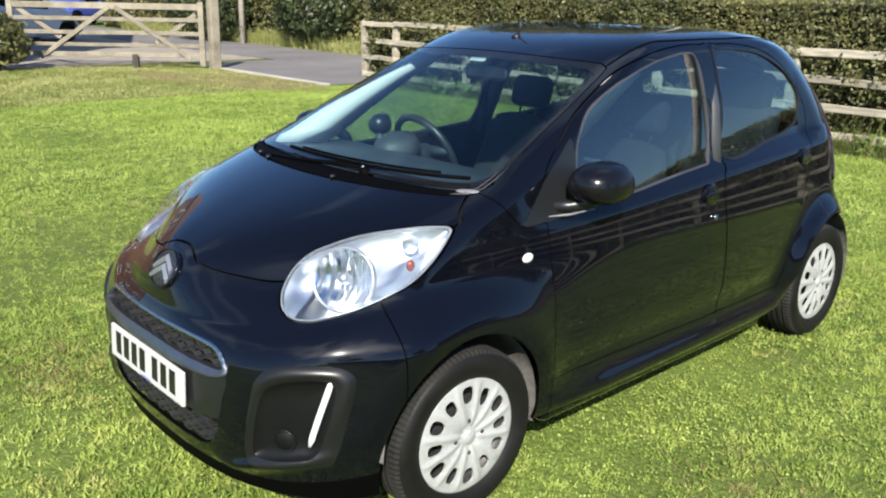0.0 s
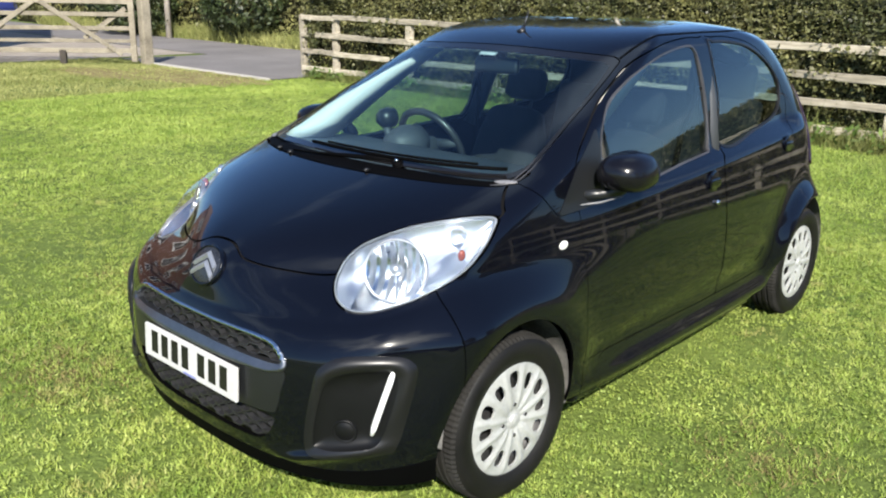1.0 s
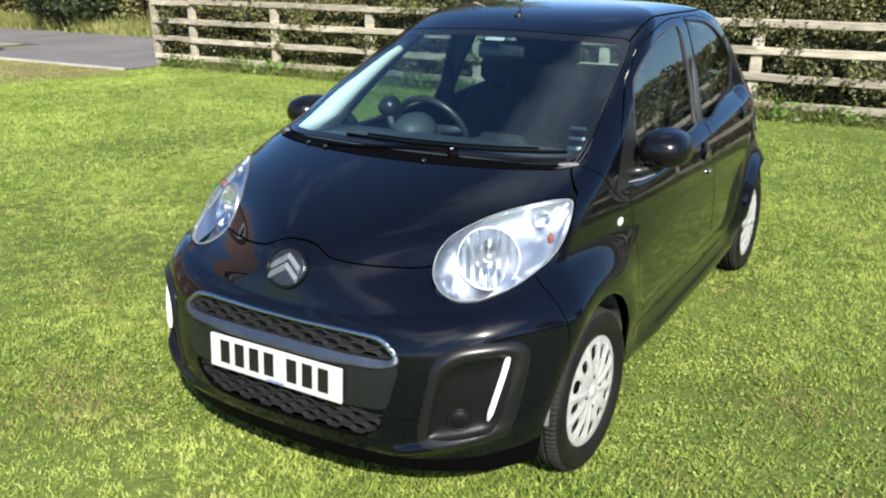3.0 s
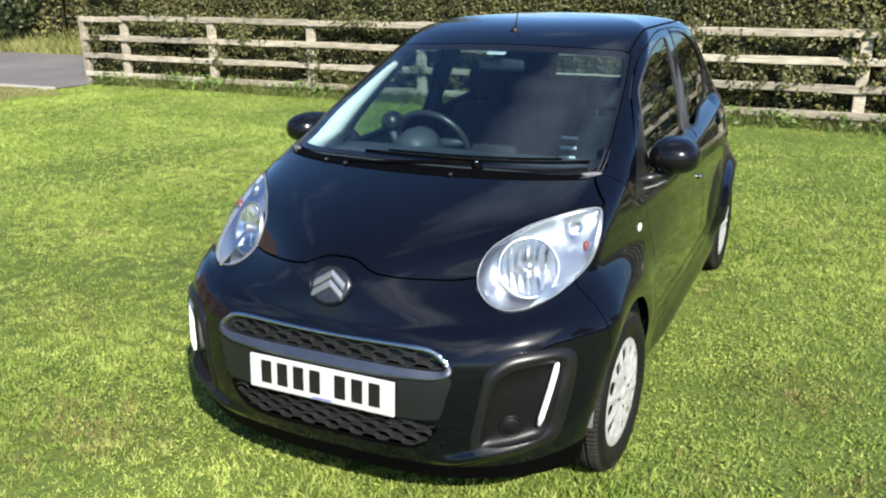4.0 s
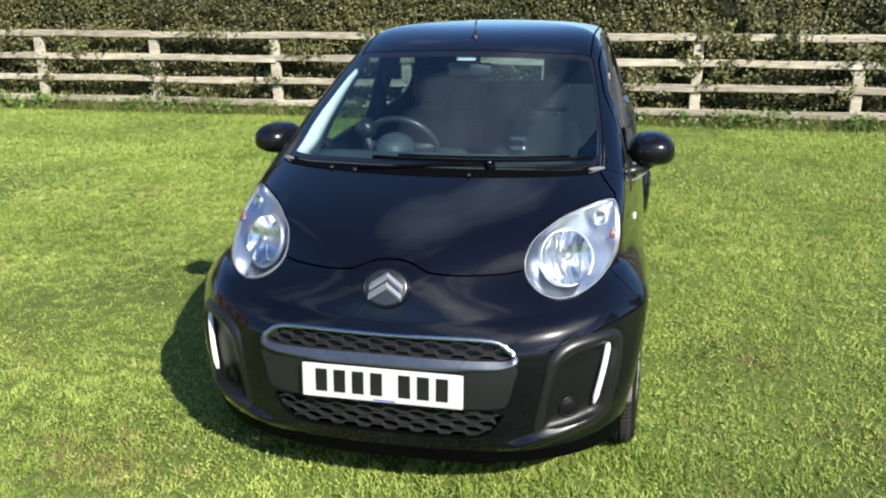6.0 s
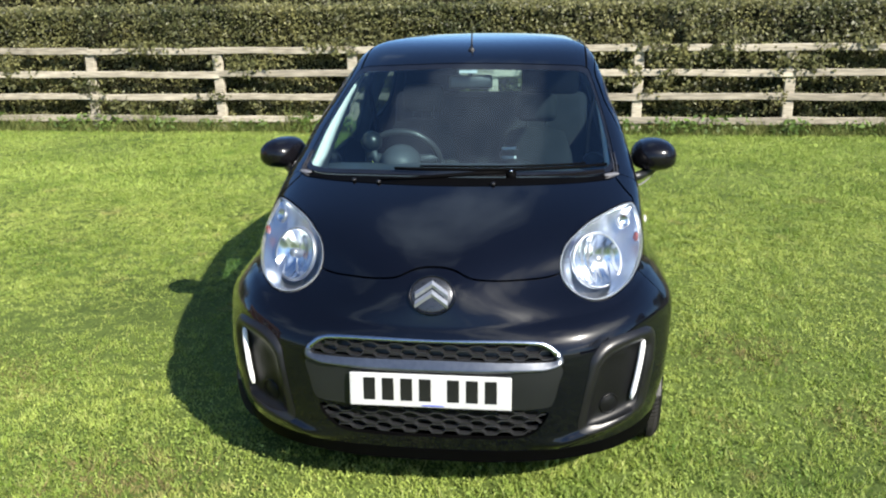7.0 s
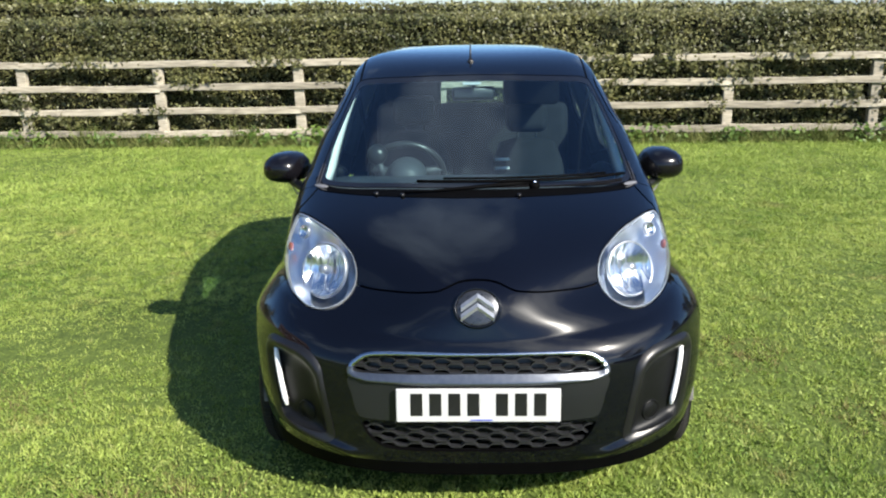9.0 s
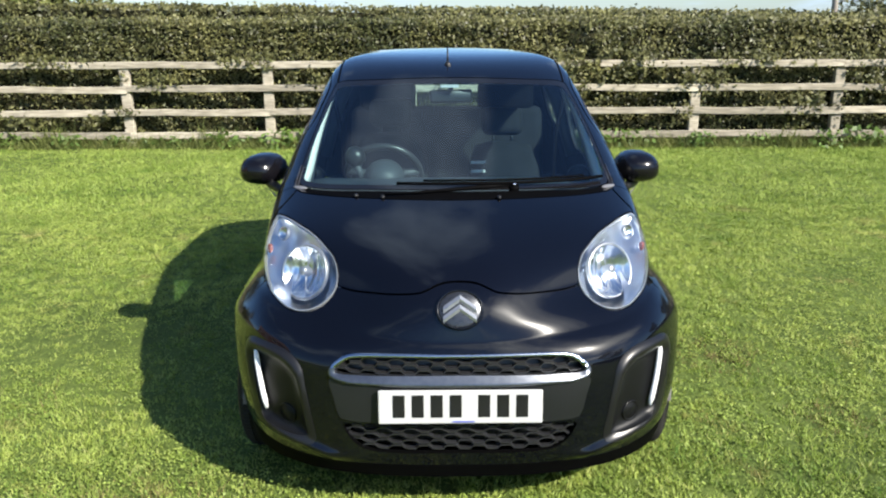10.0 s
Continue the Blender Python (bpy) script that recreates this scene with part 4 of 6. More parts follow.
class Sheet:
    """A piece of skin: places, normals and triangles."""

    def __init__(self, v, n, t):
        self.v, self.n, self.t = v, n, t

    def split(self, f):
        """The pieces where f is below and above nought, cut along f = 0."""
        v, n, t = self.v, self.n, self.t
        s = f < 0
        c = s[t].sum(1)
        inside, outside, mixed = t[c == 3], t[c == 0], t[(c > 0) & (c < 3)]
        extra_v, extra_n, index = [], [], {}

        def crossing(a, b):
            key = (a, b) if a < b else (b, a)
            if key not in index:
                a, b = key
                k = f[a] / (f[a] - f[b])
                extra_v.append(v[a] + k * (v[b] - v[a]))
                extra_n.append(n[a] + k * (n[b] - n[a]))
                index[key] = len(v) + len(extra_v) - 1
            return index[key]

        ins, outs = [], []
        for tri in mixed.tolist():
            for r in range(3):
                a, b, d = tri[r], tri[(r + 1) % 3], tri[(r + 2) % 3]
                if s[a] != s[b] and s[a] != s[d]:
                    p, q = crossing(a, b), crossing(a, d)
                    one, two = (ins, outs) if s[a] else (outs, ins)
                    one.append((a, p, q))
                    two += [(p, b, d), (p, d, q)]
                    break
        vv = np.concatenate([v, np.array(extra_v).reshape(-1, 3)])
        nn = np.concatenate([n, np.array(extra_n).reshape(-1, 3)])
        made = []
        for base, more in ((inside, ins), (outside, outs)):
            made.append(Sheet(vv, nn, np.concatenate([base, np.array(more, int).reshape(-1, 3)])).tidy())
        return made

    def tidy(self):
        used, back = np.unique(self.t, return_inverse=True)
        self.v, self.n, self.t = self.v[used], self.n[used], back.reshape(-1, 3)
        return self

    def cut(self, outline, view, where=None, grow=0.0):
        """Splits by an outline seen from the side ("xz") or the front ("yz"), only where the mask holds."""
        axes = {"xz": [0, 2], "yz": [1, 2], "xy": [0, 1]}[view]
        f = outline_distance(self.v[:, axes], outline) - grow
        if where is not None:
            f = np.where(where(self.v), f, 0.3)
        return self.split(f)

    def gap(self, outline, view, where=None, width=0.004):
        """A panel and the rest, with an open joint between them."""
        panel, rest = self.cut(outline, view, where, -width / 2)
        return panel, rest.cut(outline, view, where, width / 2)[1]

    def evened(self):
        """The same piece as one evenly bent sheet, like a pane of glass seen along y."""
        x, z = self.v[:, 0] - self.v[:, 0].mean(), self.v[:, 2] - self.v[:, 2].mean()
        m = np.stack([np.ones_like(x), x, z, x * x, x * z, z * z], 1)
        k = np.linalg.lstsq(m, self.v[:, 1], rcond=None)[0]
        v = self.v.copy()
        v[:, 1] = m @ k
        n = np.stack([-(k[1] + 2 * k[3] * x + k[4] * z), np.ones_like(x), -(k[2] + k[4] * x + 2 * k[5] * z)], 1) * np.sign(v[:, 1:2])
        return Sheet(v, n / np.linalg.norm(n, axis=1, keepdims=True), self.t)

    def rim(self):
        """The open edges, as ordered pairs."""
        e = np.concatenate([self.t[:, [0, 1]], self.t[:, [1, 2]], self.t[:, [2, 0]]])
        key = np.sort(e, 1)
        _, first, count = np.unique(key, axis=0, return_index=True, return_counts=True)
        return e[first[count == 1]]

    def mesh(self, name, material_, lift=0.0, edge=0.012, dome=None):
        v = self.v + self.n * lift
        if dome is not None:
            v = v + self.n * dome[:, None]
        t = self.t
        faces = [tuple(f) for f in t.tolist()]
        verts = v
        if edge and len(t):
            rim = self.rim()
            ids = np.unique(rim)
            at = {int(k): i for i, k in enumerate(ids)}
            top, low = v[ids], v[ids] - self.n[ids] * edge
            verts = np.concatenate([v, top, low])
            b, m = len(v), len(ids)
            faces += [(b + at[int(j)], b + at[int(i)], b + m + at[int(i)], b + m + at[int(j)]) for i, j in rim]
        me = mesh_of(name, verts, faces, material_)
        if material_ is M_PAINT and len(faces) > len(t):
            me.materials.append(M_GAP)
            me.polygons.foreach_set("material_index", [0] * len(t) + [1] * (len(faces) - len(t)))
        return me


def skin_sheet(*counts):
    g = skin_grid(*counts)
    r, c = g.shape[:2]
    v = g.reshape(-1, 3)
    a = (np.arange(r - 1)[:, None] * c + np.arange(c - 1)[None]).reshape(-1)
    t = np.concatenate([np.stack([a, a + 1, a + c + 1], 1), np.stack([a, a + c + 1, a + c], 1)])
    keep = np.linalg.norm(np.cross(v[t[:, 1]] - v[t[:, 0]], v[t[:, 2]] - v[t[:, 0]]), axis=1) > 1e-9
    t = t[keep]
    # join the two tail columns
    key = np.round(v, 5)
    _, first, back = np.unique(key, axis=0, return_index=True, return_inverse=True)
    v, t = v[first], back.reshape(-1)[t]
    fn = np.cross(v[t[:, 1]] - v[t[:, 0]], v[t[:, 2]] - v[t[:, 0]])
    n = np.zeros_like(v)
    for k in range(3):
        np.add.at(n, t[:, k], fn)
    n /= np.maximum(np.linalg.norm(n, axis=1), 1e-12)[:, None]
    out = (n * (v - np.array((1.1, 0, 0.7)))).sum()
    if out < 0:
        n, t = -n, t[:, ::-1]
    return Sheet(v, n, t)


def skin_x(y, z):
    """How far forward the nose stands at a place seen from the front."""
    n, w, k, d = float(NOSE(z)), float(WIDE(z)), float(SQUARE(z)), float(REACH(z))
    x = n
    for _ in range(12):
        s = min(abs(y) / float(taper(x, z)) / w, 1.0) ** (k / 2)
        x = 0.5 * x + 0.5 * (n + d * (1 - math.sqrt(max(0.0, 1 - s * s))))
    return x + float(nose_fall(y, z)) - float(fold(y, z))


# ---- the car's panels ----
car = thing("car", (0, 0, 0), "small glossy black five-door hatchback parked on the lawn", "car")
SCREEN = closed_curve(mirrored([(0.0, 1.0), (0.3, 0.998), (0.55, 0.99), (0.608, 1.0), (0.611, 1.05), (0.582, 1.17), (0.54, 1.3), (0.516, 1.33), (0.45, 1.341), (0.2, 1.352), (0.0, 1.355)]))
SCREEN_IN = closed_curve(mirrored([(0.0, 1.012), (0.3, 1.01), (0.54, 1.003), (0.595, 1.014), (0.598, 1.05), (0.57, 1.17), (0.529, 1.287), (0.5, 1.313), (0.44, 1.322), (0.2, 1.332), (0.0, 1.335)]))
COWL = closed_curve(mirrored([(0.0, 0.978), (0.3, 0.978), (0.52, 0.976), (0.6, 0.977), (0.628, 0.992), (0.605, 1.012), (0.4, 1.03), (0.0, 1.03)]))
LAMP = closed_curve([(0.672, 0.906), (0.69, 0.874), (0.7, 0.83), (0.699, 0.786), (0.684, 0.753), (0.644, 0.715), (0.595, 0.693), (0.56, 0.684), (0.51, 0.684), (0.455, 0.703), (0.415, 0.738), (0.404, 0.785), (0.421, 0.832), (0.46, 0.862), (0.51, 0.887), (0.58, 0.905), (0.635, 0.912)])
BONNET = closed_curve(mirrored([(0.0, 0.802), (0.04, 0.8), (0.072, 0.793), (0.103, 0.78), (0.14, 0.769), (0.26, 0.757), (0.405, 0.757), (0.55, 0.81), (0.66, 0.89), (0.673, 0.914), (0.655, 0.934), (0.636, 0.953), (0.618, 0.972), (0.603, 0.99), (0.56, 1.0), (0.3, 1.0), (0.0, 1.0)]), 6)
MOUTH = closed_curve(mirrored([(0.0, 0.536), (0.3, 0.532), (0.385, 0.532), (0.4, 0.543), (0.376, 0.566), (0.335, 0.583), (0.2, 0.589), (0.0, 0.589)]))
TRIM = closed_curve(mirrored([(0.0, 0.497), (0.3, 0.5), (0.4, 0.512), (0.42, 0.536), (0.395, 0.57), (0.342, 0.594), (0.2, 0.6), (0.0, 0.6)]))
PANEL = closed_curve(mirrored([(0.0, 0.372), (0.2, 0.372), (0.36, 0.377), (0.39, 0.395), (0.405, 0.45), (0.412, 0.517), (0.3, 0.53), (0.0, 0.53)]))
LOWER = closed_curve(mirrored([(0.0, 0.262), (0.2, 0.262), (0.295, 0.268), (0.345, 0.298), (0.374, 0.345), (0.372, 0.362), (0.3, 0.37), (0.0, 0.37)]))
FOG = closed_curve([(0.515, 0.54), (0.57, 0.582), (0.675, 0.59), (0.716, 0.57), (0.727, 0.525), (0.718, 0.416), (0.695, 0.31), (0.665, 0.29), (0.56, 0.272), (0.49, 0.272), (0.472, 0.3), (0.484, 0.38), (0.5, 0.47)])
FOG_IN = closed_curve([(0.54, 0.505), (0.585, 0.537), (0.66, 0.549), (0.688, 0.538), (0.696, 0.505), (0.686, 0.416), (0.664, 0.33), (0.64, 0.313), (0.56, 0.297), (0.508, 0.296), (0.499, 0.314), (0.509, 0.38), (0.524, 0.455)])
WING = closed_curve([(-0.255, 0.05), (0.15, 0.05), (0.39, 0.05), (0.385, 0.3), (0.366, 0.5), (0.372, 0.721), (0.374, 0.876), (0.334, 0.876), (0.262, 0.874), (0.19, 0.957), (0.05, 1.1), (-0.255, 1.1)], sharp=True)
DOOR_F = closed_curve([(0.41, 0.345), (0.38, 0.365), (0.366, 0.5), (0.372, 0.721), (0.374, 0.876), (0.398, 1.014), (0.56, 1.143), (0.759, 1.249), (0.941, 1.326), (1.123, 1.371), (1.32, 1.392), (1.47, 1.393), (1.528, 1.372), (1.51, 1.128), (1.48, 0.945), (1.41, 0.86), (1.42, 0.5), (1.43, 0.345), (1.41, 0.33), (0.9, 0.335)], 6)
DOOR_R = closed_curve([(1.45, 0.33), (1.435, 0.345), (1.425, 0.5), (1.415, 0.86), (1.485, 0.945), (1.515, 1.128), (1.533, 1.372), (1.601, 1.392), (1.784, 1.386), (1.97, 1.351), (2.113, 1.282), (2.222, 1.179), (2.267, 1.04), (2.185, 0.897), (2.095, 0.737), (2.0, 0.62), (1.96, 0.5), (1.935, 0.345), (1.9, 0.33)], 6)
WINDOW_F = closed_curve([(0.544, 0.925), (0.566, 1.033), (0.604, 1.121), (0.681, 1.186), (0.805, 1.244), (0.937, 1.289), (1.137, 1.337), (1.32, 1.36), (1.4, 1.345), (1.422, 1.236), (1.42, 1.049), (1.39, 0.957), (1.35, 0.946), (1.095, 0.929), (0.844, 0.912), (0.575, 0.903)], 6)
WINDOW_R = closed_curve([(1.514, 0.955), (1.545, 1.121), (1.55, 1.36), (1.601, 1.37), (1.737, 1.366), (1.91, 1.344), (2.055, 1.294), (2.161, 1.228), (2.217, 1.154), (2.198, 1.068), (2.118, 1.02), (1.869, 0.983)], 6)
SAIL = closed_curve([(0.262, 0.875), (0.405, 1.01), (0.56, 1.122), (0.566, 1.033), (0.544, 0.925), (0.519, 0.885), (0.43, 0.879), (0.334, 0.876)], sharp=True)
BACKLIGHT = closed_curve(mirrored([(0.0, 1.02), (0.4, 1.02), (0.5, 1.04), (0.5, 1.1), (0.44, 1.3), (0.4, 1.335), (0.2, 1.35), (0.0, 1.353)]))
TAILLAMP = closed_curve([(2.42, 0.78), (2.46, 0.76), (2.7, 0.76), (2.75, 0.85), (2.7, 1.08), (2.6, 1.2), (2.52, 1.2), (2.47, 1.0)])
HATCH = closed_curve(mirrored([(0.0, 0.62), (0.5, 0.63), (0.57, 0.75), (0.565, 0.95), (0.54, 1.15), (0.5, 1.3), (0.4, 1.385), (0.2, 1.4), (0.0, 1.4)]))


def front(v):
    return v[:, 0] < 1.25


def nose_only(v):
    return v[:, 0] < 0.25


def right_side(v):
    return v[:, 1] > 0.25


def left_side(v):
    return v[:, 1] < -0.25


def rear(v):
    return v[:, 0] > 2.1


def flip(line):
    return line * np.array((-1.0, 1.0))


ring = np.linspace(0, 2 * math.pi, 72, endpoint=False)
skin = skin_sheet()
ARCHES = (0.32, 0.337)
for (cx, cz), r_ in zip(WHEELS, ARCHES):
    arch = np.stack([cx + r_ * np.cos(ring), cz + 0.006 + r_ * np.sin(ring)], 1)
    skin = skin.cut(arch, "xz")[1]

skin = skin.split(np.where((skin.v[:, 0] > 0.3) & (skin.v[:, 0] < 2.04), skin.v[:, 2] - 0.218, 0.3))[1]

# glass, cowl and lamps
screen, skin = skin.gap(SCREEN, "yz", front, 0.003)
screen_glass, screen_band = screen.cut(SCREEN_IN, "yz")
windscreen = part("windscreen", screen_glass.mesh("windscreen", M_GLASS, edge=0), None, car, "clear windscreen")
part("windscreen_edge", screen_band.mesh("windscreen_edge", M_FRIT, edge=0.004), None, windscreen, "black band round the glass")
cowl, skin = skin.gap(COWL, "yz", lambda v: v[:, 0] < 0.6)
part("cowl", cowl.mesh("cowl", M_LIP, -0.004), None, car, "matt black plastic scuttle under the windscreen")
LAMP_SHEETS = []
for line, side in ((LAMP, right_side), (flip(LAMP), left_side)):
    lamp, skin = skin.gap(line, "yz", lambda v, s=side: nose_only(v) & s(v))
    LAMP_SHEETS.append((lamp, line))

bonnet, skin = skin.gap(BONNET, "yz", nose_only, 0.005)
part("bonnet", bonnet.mesh("bonnet", M_PAINT, edge=0.015), None, car)
light, skin = skin.gap(BACKLIGHT, "yz", rear, 0.003)
part("rear_window", light.mesh("rear_window", M_GLASS, edge=0), None, car)
hatch, skin = skin.gap(HATCH, "yz", rear, 0.005)
part("tailgate", hatch.mesh("tailgate", M_PAINT), None, car)

def band_share(s, outer, inner_):
    """How far across a band each point lies, from its outer to its inner edge."""
    a, b = np.abs(outline_distance(s.v[:, [1, 2]], outer)), np.abs(outline_distance(s.v[:, [1, 2]], inner_))
    return a / np.maximum(a + b, 1e-6)


# grille, plate panel, fog lamp places
mouth, skin = skin.cut(MOUTH, "yz", nose_only)
trim, skin = skin.cut(TRIM, "yz", nose_only)


def trim_rise(s):
    """The chrome frame's section: rounded above, a sloping shelf below the grille."""
    k = band_share(s, TRIM, MOUTH)
    low = np.clip((0.556 - s.v[:, 2]) / 0.025, 0, 1)
    return (1 - low) * 0.0065 * np.sin(math.pi * k) + low * 0.016 * np.minimum(k / 0.16, 1) * (1 - k)


arch, shelf = trim.split(0.549 - trim.v[:, 2])
grille_trim = part("grille_trim", arch.mesh("grille_trim", M_CHROME, 0.003, 0.03, trim_rise(arch)), None, car, "chrome frame round the upper grille")
part("trim_shelf", shelf.mesh("trim_shelf", M_SHELF, 0.003, 0.03, trim_rise(shelf)), None, grille_trim, "satin grey shelf under the grille")
panel, skin = skin.cut(PANEL, "yz", nose_only)
part("plate_panel", panel.mesh("plate_panel", M_GREYPL, 0.002, 0.015), None, car, "dark grey panel behind the number plate")
lower, skin = skin.cut(LOWER, "yz", nose_only)
FOG_SHEETS = []
for line, inner, side in ((FOG, FOG_IN, right_side), (flip(FOG), flip(FOG_IN), left_side)):
    place, skin = skin.cut(line, "yz", lambda v, s=side: (v[:, 0] < -0.2) & s(v))
    hole, frame_ = place.cut(inner, "yz")
    part("fog_lamp_frame", frame_.mesh("fog_lamp_frame", M_SATIN, 0.002, 0.02, 0.0125 * np.sin(math.pi * band_share(frame_, line, inner)) * np.clip((frame_.v[:, 2] - 0.36) / 0.16, 0.12, 1)), None, car, "satin black surround of the fog lamp")
    FOG_SHEETS.append((hole, inner))

# doors with their windows
for side, sy in ((right_side, 1), (left_side, -1)):
    wide = lambda v, s=side: s(v) & (np.abs(v[:, 1]) > 0.5)
    pane, skin = skin.cut(WINDOW_F, "xz", wide, 0.0)
    seal, skin = skin.cut(WINDOW_F, "xz", wide, 0.0065)
    pane2, skin = skin.cut(WINDOW_R, "xz", wide, 0.0)
    seal2, skin = skin.cut(WINDOW_R, "xz", wide, 0.008)
    sail, skin = skin.cut(SAIL, "xz", wide)
    door, skin = skin.gap(DOOR_F, "xz", wide, 0.0042)
    door2, skin = skin.gap(DOOR_R, "xz", wide, 0.0042)
    wing, skin = skin.gap(WING, "xz", wide, 0.004)
    lamp, skin = skin.gap(TAILLAMP, "xz", wide)
    d = part("front_door", door.mesh("front_door", M_PAINT), None, car)
    part("window_glass", pane.evened().mesh("window_glass", M_SIDEGLASS, -0.006, 0), None, d)
    part("window_seal", seal.mesh("window_seal", M_SEAL, 0.002, 0.012), None, d, "grey rubber window surround")
    part("sail_panel", sail.mesh("sail_panel", M_GREYPL, 0.002, 0.01), None, d, "matt grey triangle at the mirror")
    d2 = part("rear_door", door2.mesh("rear_door", M_PAINT), None, car)
    part("window_glass", pane2.evened().mesh("window_glass", M_SIDEGLASS, -0.006, 0), None, d2)
    part("window_seal", seal2.mesh("window_seal", M_BLACK, 0.002, 0.012), None, d2)
    part("front_wing", wing.mesh("front_wing", M_PAINT), None, car)
    part("tail_lamp", lamp.mesh("tail_lamp", M_TAIL, 0.008, 0.02), None, car, "dark red rear lamp")
    if sy < 0:
        door_left, door_left_rear = d, d2
    else:
        door_right, door_right_rear = d, d2
bumper, skin = skin.split(np.where((skin.v[:, 0] < 0.0) & (skin.v[:, 2] < 0.95), skin.v[:, 0] + 0.259, 0.3))
lip, bumper = bumper.split(bumper.v[:, 2] - 0.214 - 0.04 * np.clip((np.abs(bumper.v[:, 1]) - 0.45) / 0.3, 0, 1) ** 2)
front_bumper = part("front_bumper", bumper.mesh("front_bumper", M_PAINT, edge=0.015), None, car)
part("bumper_lip", lip.mesh("bumper_lip", M_LIP, 0.001, 0.015), None, front_bumper, "matt black lower lip")
back, skin = skin.split(np.where(skin.v[:, 0] > 1.5, np.maximum(skin.v[:, 2] - 0.60, 2.45 - skin.v[:, 0]), 0.3))
part("rear_bumper", back.mesh("rear_bumper", M_PAINT), None, car)

# black mouldings in the roof's edge ditches
def ditch(x):
    return 0.522 - 0.006 * np.clip((x - 1.1) / 0.5, 0, 1) - 0.05 * np.clip((x - 1.7) / 0.6, 0, 1) ** 2


roof_at = lambda v: (v[:, 2] > 1.33) & (v[:, 0] > 0.86) & (v[:, 0] < 2.3)
edges_ = []
for sy in (1, -1):
    edge_, skin = skin.split(np.where(roof_at(skin.v), np.abs(sy * skin.v[:, 1] - ditch(skin.v[:, 0])) - 0.0042, 0.3))
    edges_.append(edge_)
body_shell = part("body_shell", skin.mesh("body_shell", M_PAINT, edge=0.02), None, car)
for edge_ in edges_:
    part("roof_moulding", edge_.mesh("roof_moulding", M_LIP, 0.0012, 0.008), None, body_shell, "black strip in the roof's edge")

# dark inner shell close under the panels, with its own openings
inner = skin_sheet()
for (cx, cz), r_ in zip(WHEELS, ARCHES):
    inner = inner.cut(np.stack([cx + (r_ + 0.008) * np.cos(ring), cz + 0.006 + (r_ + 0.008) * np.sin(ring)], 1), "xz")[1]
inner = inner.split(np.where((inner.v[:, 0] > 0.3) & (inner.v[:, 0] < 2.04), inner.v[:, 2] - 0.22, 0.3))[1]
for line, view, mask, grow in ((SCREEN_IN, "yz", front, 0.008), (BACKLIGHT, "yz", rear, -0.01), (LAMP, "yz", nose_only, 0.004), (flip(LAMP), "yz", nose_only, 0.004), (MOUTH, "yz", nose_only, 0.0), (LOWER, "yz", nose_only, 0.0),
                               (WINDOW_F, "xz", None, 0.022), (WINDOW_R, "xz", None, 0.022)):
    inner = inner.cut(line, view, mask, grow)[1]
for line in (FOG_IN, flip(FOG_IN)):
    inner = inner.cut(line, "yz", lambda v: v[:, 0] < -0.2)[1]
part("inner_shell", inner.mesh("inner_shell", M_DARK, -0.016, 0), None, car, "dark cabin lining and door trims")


# ---- lamps ----
def bowl(radius, depth, steps=56, rings=12):
    """A round reflector open towards -x, its rim at x = 0, with faint ribs."""
    bm = bmesh.new()
    rows = []
    for i in range(rings + 1):
        r = radius * i / rings
        row = []
        for k in range(steps):
            a = 2 * math.pi * k / steps
            y = r * math.cos(a)
            x = depth * (1 - (r / radius) ** 2) + 0.075 * radius * abs(math.sin(y / radius * 10.5)) * (r / radius) ** 0.7
            row.append(bm.verts.new((x, r * math.cos(a), r * math.sin(a))))
        rows.append(row)
    for p, q in zip(rows, rows[1:]):
        for k in range(steps):
            bm.faces.new((p[k], q[k], q[(k + 1) % steps], p[(k + 1) % steps]))
    bmesh.ops.remove_doubles(bm, verts=bm.verts, dist=1e-5)
    return smooth_all(bm)


def ball(radius, squash=(1, 1, 1), u=16, v=10):
    bm = bmesh.new()
    bmesh.ops.create_uvsphere(bm, u_segments=u, v_segments=v, radius=radius, matrix=Matrix.Diagonal((*squash, 1)))
    return smooth_all(bm)


